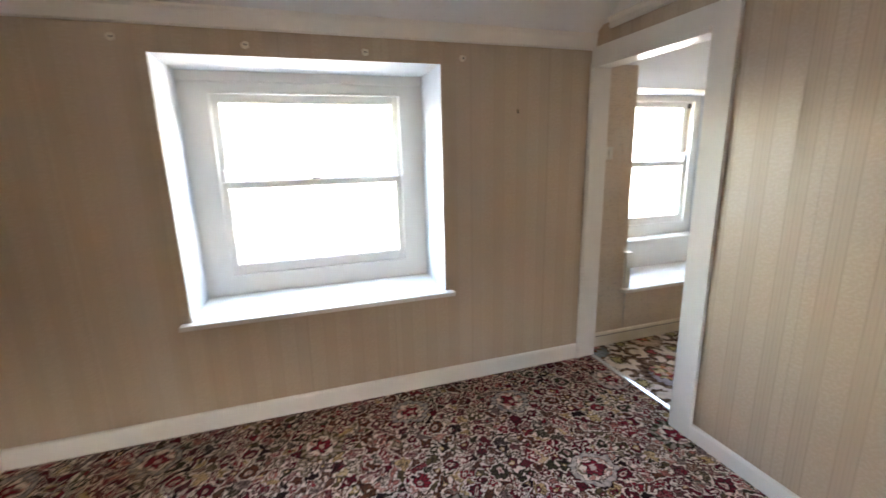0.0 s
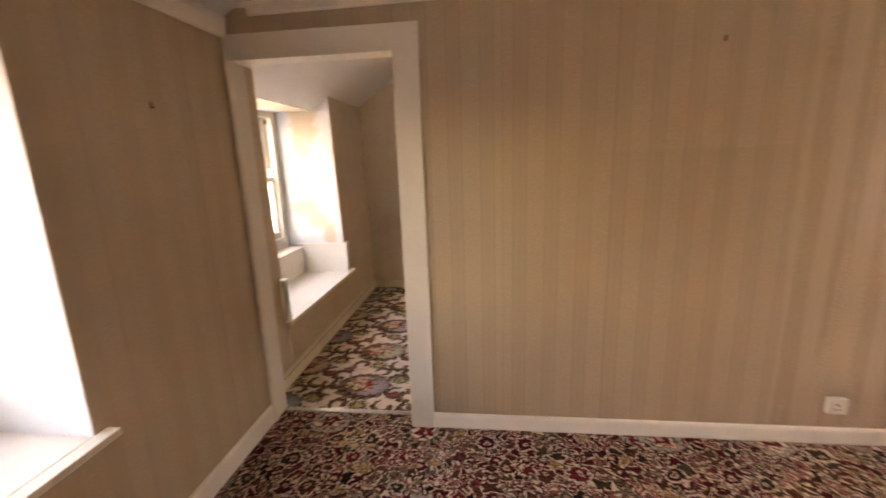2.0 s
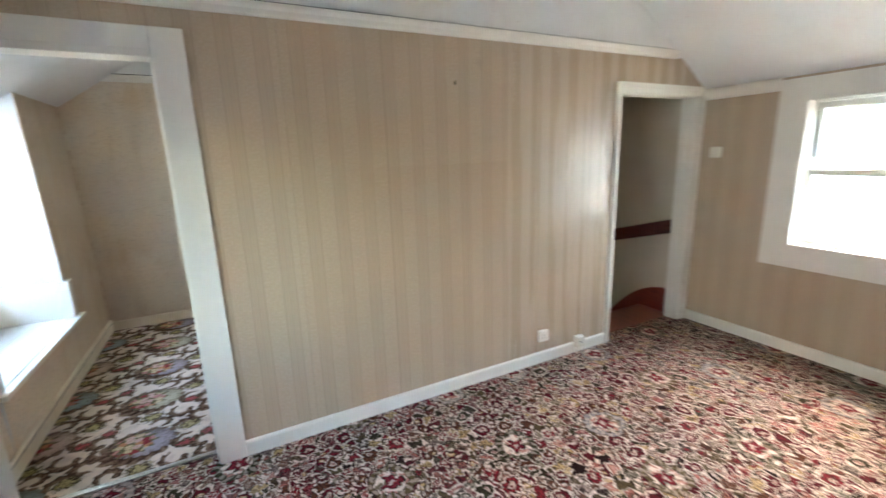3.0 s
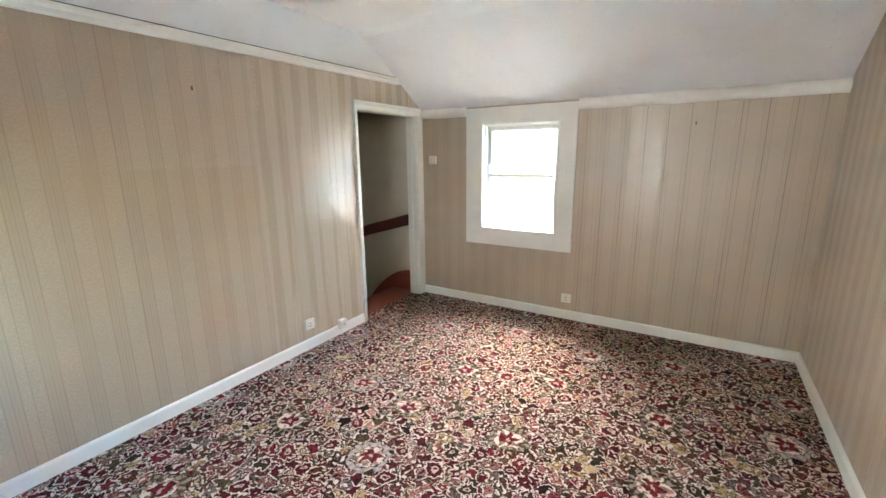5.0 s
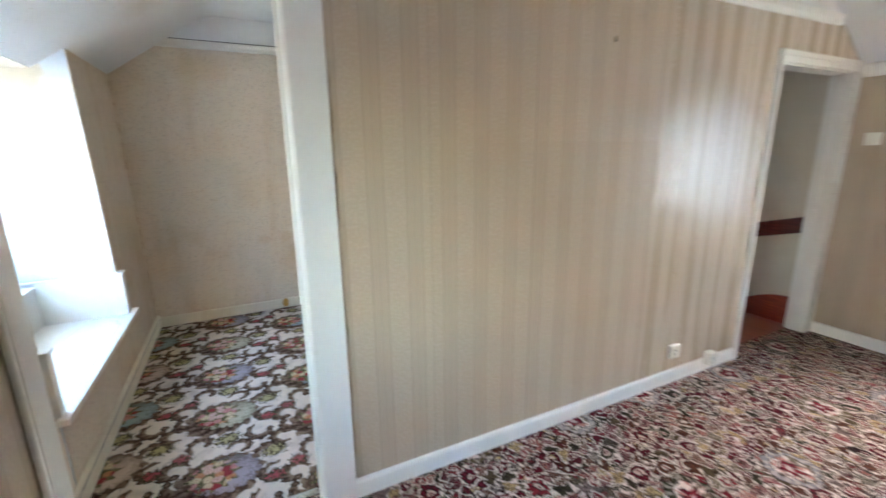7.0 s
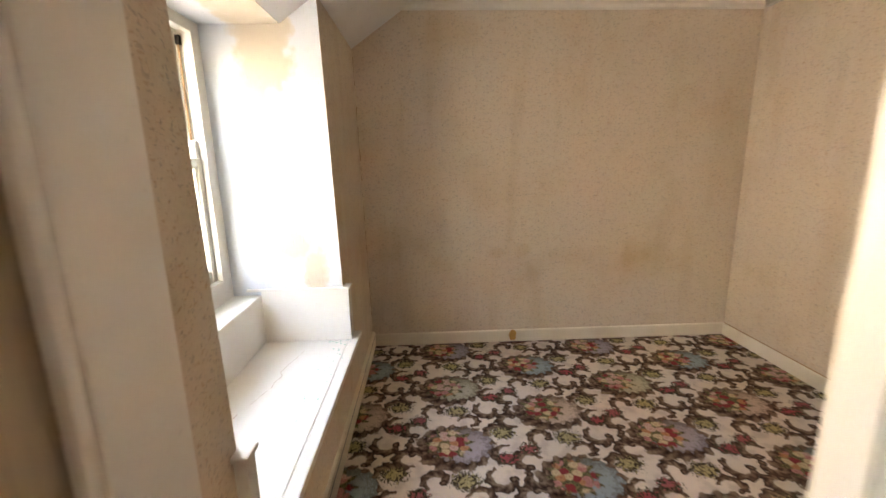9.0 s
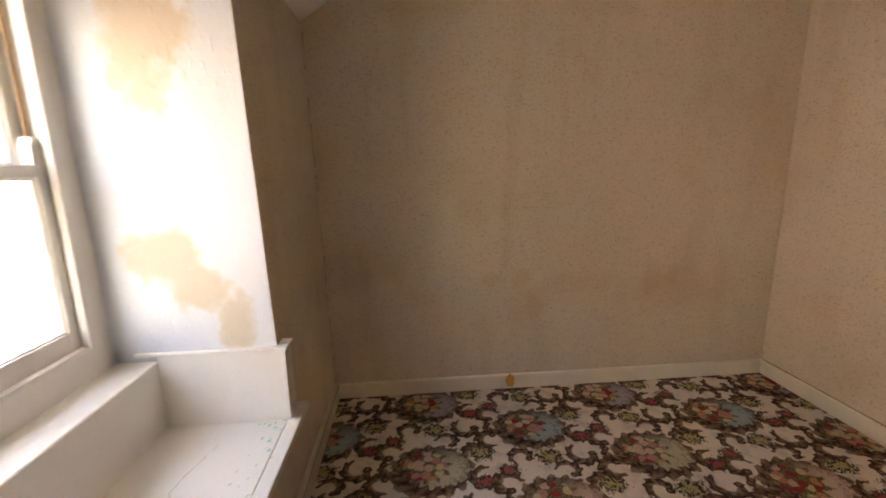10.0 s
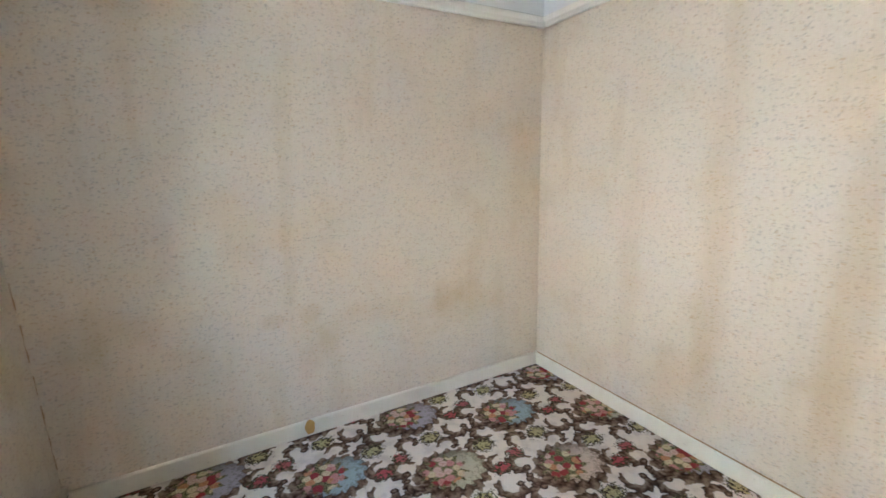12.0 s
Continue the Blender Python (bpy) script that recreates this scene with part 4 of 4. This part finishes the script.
# frayed sash cord in the open groove of the small room's window
bm = bmesh.new()
bmesh.ops.create_cone(bm, cap_ends=True, segments=8, radius1=0.006, radius2=0.005, depth=0.46, matrix=Matrix.Translation((3.728, 3.722, 1.66)))
part("sash_cord", bm, CORD, W2, "brown frayed sash cord")
part("cord_pulley", soften(boxes(((3.718, 3.712, 1.88), (3.739, 3.730, 1.92))), 0.003), IRON, W2, "dark iron sash pulley")

# flakes of old green paint on the small room's window board
rng = random.Random(4)
bm = bmesh.new()
for i in range(46):
    u = rng.random()
    cx, cy = 3.86 - 0.75 * u * u + rng.uniform(-0.03, 0.03), 3.085 + abs(rng.gauss(0, 0.06))
    rad = rng.uniform(0.002, 0.008)
    vs = [bm.verts.new((cx + rad * rng.uniform(0.6, 1.3) * math.cos(t), cy + 0.7 * rad * rng.uniform(0.6, 1.3) * math.sin(t), 0.4546)) for t in [k * math.tau / 7 for k in range(7)]]
    bm.faces.new(vs)
flakes = part("paint_chips", bm, MINT, W2, "exposed flecks of old green paint")
# a hairline crack wandering along the board
bm = bmesh.new()
x, y = 3.70, 3.30
for i in range(26):
    nx, ny = x - rng.uniform(0.012, 0.03), y + rng.uniform(-0.010, 0.012)
    if rng.random() < 0.75:
        w = rng.uniform(0.0005, 0.0012)
        bm.faces.new([bm.verts.new((*q, 0.4545)) for q in ((x, y - w), (x, y + w), (nx, ny + w), (nx, ny - w))])
    x, y = nx, ny
part("paint_crack", bm, CORD, W2, "hairline crack in the board's paint")


# ---- sockets, switch, small fixings ----
def plate(name, at, across, face, label, category, w=0.146, h=0.086, double=True, toggle=False):
    """A moulded wall plate. across: 'x' or 'y' along its wall; face: +1 or -1, the way it faces off the wall."""
    ob = thing(name, at, label, category)

    def blk(u0, u1, z0, z1, d0, d1):
        d0, d1 = sorted((d0 * face, d1 * face))
        if across == "x":
            return (at[0] + u0, at[1] + d0, at[2] + z0), (at[0] + u1, at[1] + d1, at[2] + z1)
        return (at[0] + d0, at[1] + u0, at[2] + z0), (at[0] + d1, at[1] + u1, at[2] + z1)

    part("back_box", soften(boxes(blk(-w / 2 + 0.003, w / 2 - 0.003, -h / 2 + 0.003, h / 2 - 0.003, 0.0, 0.016)), 0.003), PLASTIC, ob)
    part("faceplate", soften(boxes(blk(-w / 2, w / 2, -h / 2, h / 2, 0.0165, 0.026)), 0.004), PLASTIC, ob)
    if toggle:
        part("rocker", soften(boxes(blk(-0.012, 0.012, -0.020, 0.020, 0.0255, 0.033)), 0.003), PLASTIC, ob)
        return ob
    for u in ((-w / 4, w / 4) if double else (0.0,)):
        part("pin_slot", boxes(blk(u - 0.004, u + 0.004, 0.002, 0.014, 0.0262, 0.0266)), IRON, ob, "dark earth slot")
        for du in (-0.011, 0.011):
            part("pin_slot", boxes(blk(u + du - 0.005, u + du + 0.005, -0.020, -0.014, 0.0262, 0.0266)), IRON, ob, "dark pin slot")
        part("rocker", soften(boxes(blk(u - 0.006, u + 0.006, 0.022, 0.036, 0.0255, 0.030)), 0.002), PLASTIC, ob)
    return ob


plate("wall_socket", (EX, -0.079, 0.222), "y", -1, "ivory plastic wall socket above the skirting", "wall socket", 0.092, 0.088, double=False)
plate("wall_socket", (0.420, SY, 0.214), "x", 1, "ivory plastic wall socket on striped wallpaper", "wall socket", 0.092, 0.088, double=False)
plate("light_switch", (1.948, SY, 1.538), "x", 1, "ivory plastic light switch on striped wallpaper", "light switch", 0.088, 0.088, toggle=True)
plate("light_switch", (2.33, NY2, 1.50), "x", -1, "cream plastic switch plate on flecked wallpaper", "light switch", 0.06, 0.088, toggle=True)

jb = thing("junction_box", (EX - 0.018, -0.422, 0.112), "small white plastic box fixed to the skirting", "junction box")
part("box_body", soften(boxes(((EX - 0.062, -0.462, 0.062), (EX - 0.019, -0.385, 0.150))), 0.006, 3), PLASTIC, jb)
part("box_lid", soften(boxes(((EX - 0.068, -0.459, 0.066), (EX - 0.0625, -0.388, 0.146))), 0.002), PLASTIC, jb)
part("screw", soften(boxes(((EX - 0.070, -0.428, 0.102), (EX - 0.067, -0.419, 0.111))), 0.001), IRON, jb, "small dark screw")


def wall_hook(at, across, face):
    ob = thing("picture_hook", at, "small dark picture hook pinned to striped wallpaper", "picture hook", "picture hooks")
    d = face
    if across == "x":
        a0, b0 = (at[0] - 0.006, at[1] + min(0, d * 0.003), at[2] - 0.011), (at[0] + 0.006, at[1] + max(0, d * 0.003), at[2] + 0.011)
        a1, b1 = (at[0] - 0.003, at[1] + min(0, d * 0.010), at[2] - 0.014), (at[0] + 0.003, at[1] + max(0, d * 0.010), at[2] - 0.007)
    else:
        a0, b0 = (at[0] + min(0, d * 0.004), at[1] - 0.006, at[2] - 0.011), (at[0] + max(0, d * 0.004), at[1] + 0.006, at[2] + 0.011)
        a1, b1 = (at[0] + min(0, d * 0.010), at[1] - 0.003, at[2] - 0.014), (at[0] + max(0, d * 0.010), at[1] + 0.003, at[2] - 0.007)
    part("hook_plate", soften(boxes((a0, b0)), 0.0015), BRASS, ob)
    part("hook_prong", soften(boxes((a1, b1)), 0.002), IRON, ob)


wall_hook((EX, 0.628, 2.008), "y", -1)
wall_hook((1.553, NY, 1.775), "x", -1)
wall_hook((-0.506, SY, 1.815), "x", 1)
for fx, fz in ((-0.543, 2.090), (0.022, 2.082), (0.620, 2.074), (1.188, 2.066)):
    ob = thing("curtain_fixing", (fx, NY, fz), "pale filler and a screw hole from a removed curtain rail", "wall fixing", "curtain rail fixings")
    bm = bmesh.new()
    bmesh.ops.create_cone(bm, cap_ends=True, segments=14, radius1=0.019, radius2=0.013, depth=0.006, matrix=Matrix.Translation((fx, NY - 0.003, fz)) @ Matrix.Rotation(radians(90), 4, "X"))
    for v in bm.verts:
        v.co.x += 0.005 * noise.noise(Vector((v.co.x * 90, v.co.z * 90, fx)))
        v.co.z += 0.006 * noise.noise(Vector((v.co.z * 80, fx * 9, v.co.x * 90)))
    part("filler", bm, CREAM, ob)
    bm = bmesh.new()
    bmesh.ops.create_cone(bm, cap_ends=True, segments=10, radius1=0.005, radius2=0.005, depth=0.004, matrix=Matrix.Translation((fx + 0.003, NY - 0.007, fz)) @ Matrix.Rotation(radians(90), 4, "X"))
    part("screw_hole", bm, IRON, ob, "dark screw hole")

# ochre residue on the small room's skirting
bm = bmesh.new()
rng = random.Random(9)
pts = [(0.030 * math.cos(t) * rng.uniform(0.7, 1.1), 0.045 * math.sin(t) * rng.uniform(0.75, 1.1)) for t in [k * math.tau / 16 for k in range(16)]]
top = [bm.verts.new((EX2 - 0.0185, 2.035 + u, 0.052 + w)) for u, w in pts]
low = [bm.verts.new((EX2 - 0.0145, 2.035 + u * 1.15, 0.052 + w * 1.1)) for u, w in pts]
bm.faces.new(top)
for i in range(16):
    bm.faces.new((low[i], low[(i + 1) % 16], top[(i + 1) % 16], top[i]))
bmesh.ops.recalc_face_normals(bm, faces=bm.faces)
tagged(mesh_object("glue_residue", bm, RUST), "ochre lump of old glue on the cream skirting", "residue")

# ---- stairs going down beyond the second doorway ----
SYS = SY + 0.0
structure("stair_wall_south", boxes(((EX + 0.062, SY - 0.35, -3.0), (4.9, SYS, TOP))), STAIRWALL, "cream-painted wall beside the stairs", "wall")
structure("stair_wall_north", boxes(((PX, -0.74, -3.0), (4.9, -0.66, TOP))), STAIRWALL, "cream-painted wall beside the stairs", "wall")
structure("stair_wall_end", boxes(((4.9, SY - 0.35, -3.0), (5.0, -0.66, TOP))), STAIRWALL, "cream-painted wall closing the stairs", "wall")
structure("ceiling_stairs", boxes(((PX - 0.003, SY, 2.45), (4.9, -0.74, 2.55))), CEILING, "white ceiling above the stairs", "ceiling")
stairs = thing("staircase", (2.21, -1.25, 0), "red-brown stained wooden stairs going down", "staircase", kind="structure")
for i in range(11):
    zt, xs = -0.185 * i, 2.206 + 0.235 * i + (0.10 if i else 0.0)
    xe = 2.206 + 0.235 * (i + 1) + 0.10
    part("tread", soften(boxes(((xs, SYS + 0.032, zt - 0.030), (xe + 0.022, -0.745, zt - 0.004))), 0.006, 3), STRING_RED, stairs)
    part("riser", boxes(((xe - 0.018, SYS + 0.032, zt - 0.185), (xe, -0.745, zt - 0.031))), STRING_RED, stairs)


def string_top(x):
    u = (x - 2.28) / 0.48
    return 0.235 if u < 0 else (0.235 * (1 - u * u) if u < 1.4 else 0.235 * (1 - 1.96) - (u - 1.4) * 0.235 * 2.8 * 0.62)


xs_ = [2.224 + 0.05 * i for i in range(46)]
bm = bmesh.new()
front = [[bm.verts.new((x, y, z)) for x, z in [(x, string_top(x)) for x in xs_]] for y in (SYS + 0.001, SYS + 0.030)]
base = [[bm.verts.new((x, y, string_top(x) - 0.52)) for x in xs_] for y in (SYS + 0.001, SYS + 0.030)]
for i in range(len(xs_) - 1):
    bm.faces.new((front[0][i], front[0][i + 1], front[1][i + 1], front[1][i]))
    bm.faces.new((front[1][i], front[1][i + 1], base[1][i + 1], base[1][i]))
    bm.faces.new((base[0][i], base[0][i + 1], front[0][i + 1], front[0][i]))
bm.faces.new((front[0][0], front[1][0], base[1][0], base[0][0]))
bmesh.ops.recalc_face_normals(bm, faces=bm.faces)
part("wall_string", bm, STRING_RED, stairs, "red-brown string board with a curved top")

rail = thing("handrail", (2.24, SYS, 0.87), "dark mahogany board handrail fixed to the stair wall", "handrail")
bm = bmesh.new()
prof = [(0.0, -0.066), (0.026, -0.066), (0.034, -0.056), (0.034, 0.050), (0.024, 0.066), (0.0, 0.066)]
run = [(2.226, 0.874), (2.28, 0.860), (2.95, 0.675), (3.25, 0.52), (4.6, -0.55)]
loops = [[bm.verts.new((x, SYS + 0.002 + o, z + u)) for o, u in prof] for x, z in run]
for l0, l1 in zip(loops, loops[1:]):
    for i in range(len(prof)):
        bm.faces.new((l0[i], l0[(i + 1) % len(prof)], l1[(i + 1) % len(prof)], l1[i]))
bm.faces.new(loops[0])
bm.faces.new(loops[-1])
bmesh.ops.recalc_face_normals(bm, faces=bm.faces)
part("rail_board", bm, RAIL_DARK, rail)

# ---- outdoors ----
structure("ground", boxes(((-400, -400, -3.1), (400, 400, -3.0))), ASPHALT, "grey asphalt lane and yards", "ground")


def neighbour(name, y, face, x0, x1, top, mat, wins, label):
    """A rendered house wall facing this one across a gap, with recessed windows, a gutter and a slate roof."""
    ob = thing(name, ((x0 + x1) / 2, y, -3.0), label, "house")
    back = y + face * 0.25
    lo, hi = min(y, back), max(y, back)
    cols = sorted({x0, x1, *[w[0] for w in wins], *[w[1] for w in wins]})
    bm = bmesh.new()
    for a, b in zip(cols, cols[1:]):
        holes = sorted([(w[2], w[3]) for w in wins if w[0] <= a and w[1] >= b])
        z = -3.0
        for h0, h1_ in holes:
            add_box(bm, (a, lo, z), (b, hi, h0))
            z = h1_
        add_box(bm, (a, lo, z), (b, hi, top))
    part("wall", bm, mat, ob)
    part("inner_wall", boxes(((x0, back + face * 2.0 - 0.05, -3.0), (x1, back + face * 2.0 + 0.05, top))), DARKGLASS, ob)
    for a, b, h0, h1_ in wins:
        w = part("window", ring(a, b, h0, h1_, 0.07, y + face * 0.10, y + face * 0.16), WHITE, ob, "white-framed window")
        m = (a + b) / 2
        part("mullion", boxes(((m - 0.03, min(y + face * 0.10, y + face * 0.16), h0 + 0.07), (m + 0.03, max(y + face * 0.10, y + face * 0.16), h1_ - 0.07))), WHITE, w)
        part("pane", boxes(((a + 0.07, min(y + face * 0.125, y + face * 0.135), h0 + 0.07), (b - 0.07, max(y + face * 0.125, y + face * 0.135), h1_ - 0.07))), DARKGLASS, w)
        part("sill", boxes(((a - 0.08, min(y - face * 0.08, y + face * 0.1), h0 - 0.07), (b + 0.08, max(y - face * 0.08, y + face * 0.1), h0 - 0.002))), mat, w)
    bm = bmesh.new()
    r0 = [bm.verts.new(q) for q in ((x0 - 0.3, y - face * 0.3, top), (x1 + 0.3, y - face * 0.3, top), (x1 + 0.3, y + face * 4, top + 1.2), (x0 - 0.3, y + face * 4, top + 1.2))]
    r1 = [bm.verts.new(q) for q in ((x0 - 0.3, y - face * 0.3, top + 0.1), (x1 + 0.3, y - face * 0.3, top + 0.1), (x1 + 0.3, y + face * 4, top + 1.3), (x0 - 0.3, y + face * 4, top + 1.3))]
    bm.faces.new(r0), bm.faces.new(r1)
    for i in range(4):
        bm.faces.new((r0[i], r0[(i + 1) % 4], r1[(i + 1) % 4], r1[i]))
    bmesh.ops.recalc_face_normals(bm, faces=bm.faces)
    part("roof", bm, SLATE, ob)
    bm = bmesh.new()
    bmesh.ops.create_cone(bm, cap_ends=True, segments=12, radius1=0.06, radius2=0.06, depth=x1 - x0, matrix=Matrix.Translation(((x0 + x1) / 2, y - face * 0.08, top - 0.05)) @ Matrix.Rotation(radians(90), 4, "Y"))
    part("gutter", bm, WHITE, ob)
    return ob


nh = neighbour("rendered_house", 8.0, 1, -2.9, 14.0, 3.6, RENDER_N, [(-2.2, -0.9, 0.75, 1.72), (11.6, 12.8, 0.2, 1.8)], "pale grey rendered house across the lane, white-framed windows")
for px_ in (7.95, 9.45):
    bm = bmesh.new()
    bmesh.ops.create_cone(bm, cap_ends=True, segments=14, radius1=0.055, radius2=0.055, depth=6.5, matrix=Matrix.Translation((px_, 7.92, 0.25)))
    part("downpipe", bm, WHITE, nh, "white plastic downpipe")
bm = bmesh.new()
add_box(bm, (-0.55, 7.72, 1.62), (0.25, 7.99, 2.05))
part("vent_box", soften(bm, 0.03), RENDER_S, nh, "white boxed vent on the wall")
part("ledge", boxes(((-2.88, 7.88, 0.05), (-0.4, 7.995, 0.16))), RENDER_N, nh)
neighbour("yard_house", -9.0, -1, -12.0, 12.0, 2.75, RENDER_S, [(1.40, 2.90, 0.80, 2.12), (-2.6, -1.1, 0.80, 2.12), (5.6, 7.0, 0.80, 2.12)], "rendered house across the yard, colour darkened against glare, paired windows")

# specks of lichen and dirt on the bedroom window's outer glass
rng = random.Random(21)
upper = [o for o in W1.children if o.name.startswith("upper_sash")][0]
bm = bmesh.new()
for i in range(34):
    cx = rng.uniform(-0.2, 0.84)
    cz = 1.85 - abs(rng.gauss(0, 0.12)) if i < 20 else rng.uniform(0.9, 1.8)
    rad = rng.uniform(0.0015, 0.0055)
    yy = 3.5335 if cz > 1.40 else 3.4855
    tip = [k * math.tau / 6 for k in range(6)]
    bm.faces.new([bm.verts.new((cx + 1.5 * rad * rng.uniform(0.5, 1.2) * math.cos(q), yy, cz + rad * rng.uniform(0.5, 1.2) * math.sin(q))) for q in tip])
part("dirt_specks", bm, MOSS, upper, "grey-green specks of dirt on the glass")

# torn paper edge and crack running up the small room's north-east corner
rng = random.Random(5)
bm = bmesh.new()
zs = [0.12 + 0.045 * i for i in range(44)]
left = [bm.verts.new((EX2 - 0.0015 - rng.uniform(0.002, 0.008), NY2 - 0.001 + 0.05 * max(0.0, (z + 0.1) / 2.85) - 0.0015, z)) for z in zs]
right = [bm.verts.new((EX2 - 0.0015, NY2 - rng.uniform(0.001, 0.007) + 0.05 * (z + 0.1) / 2.85, z)) for z in zs]
for i in range(len(zs) - 1):
    if rng.random() < 0.8:
        bm.faces.new((left[i], right[i], right[i + 1], left[i + 1]))
structure("trim_corner_crack", bm, CORD, "torn brown paper edge along the room corner", "crack")
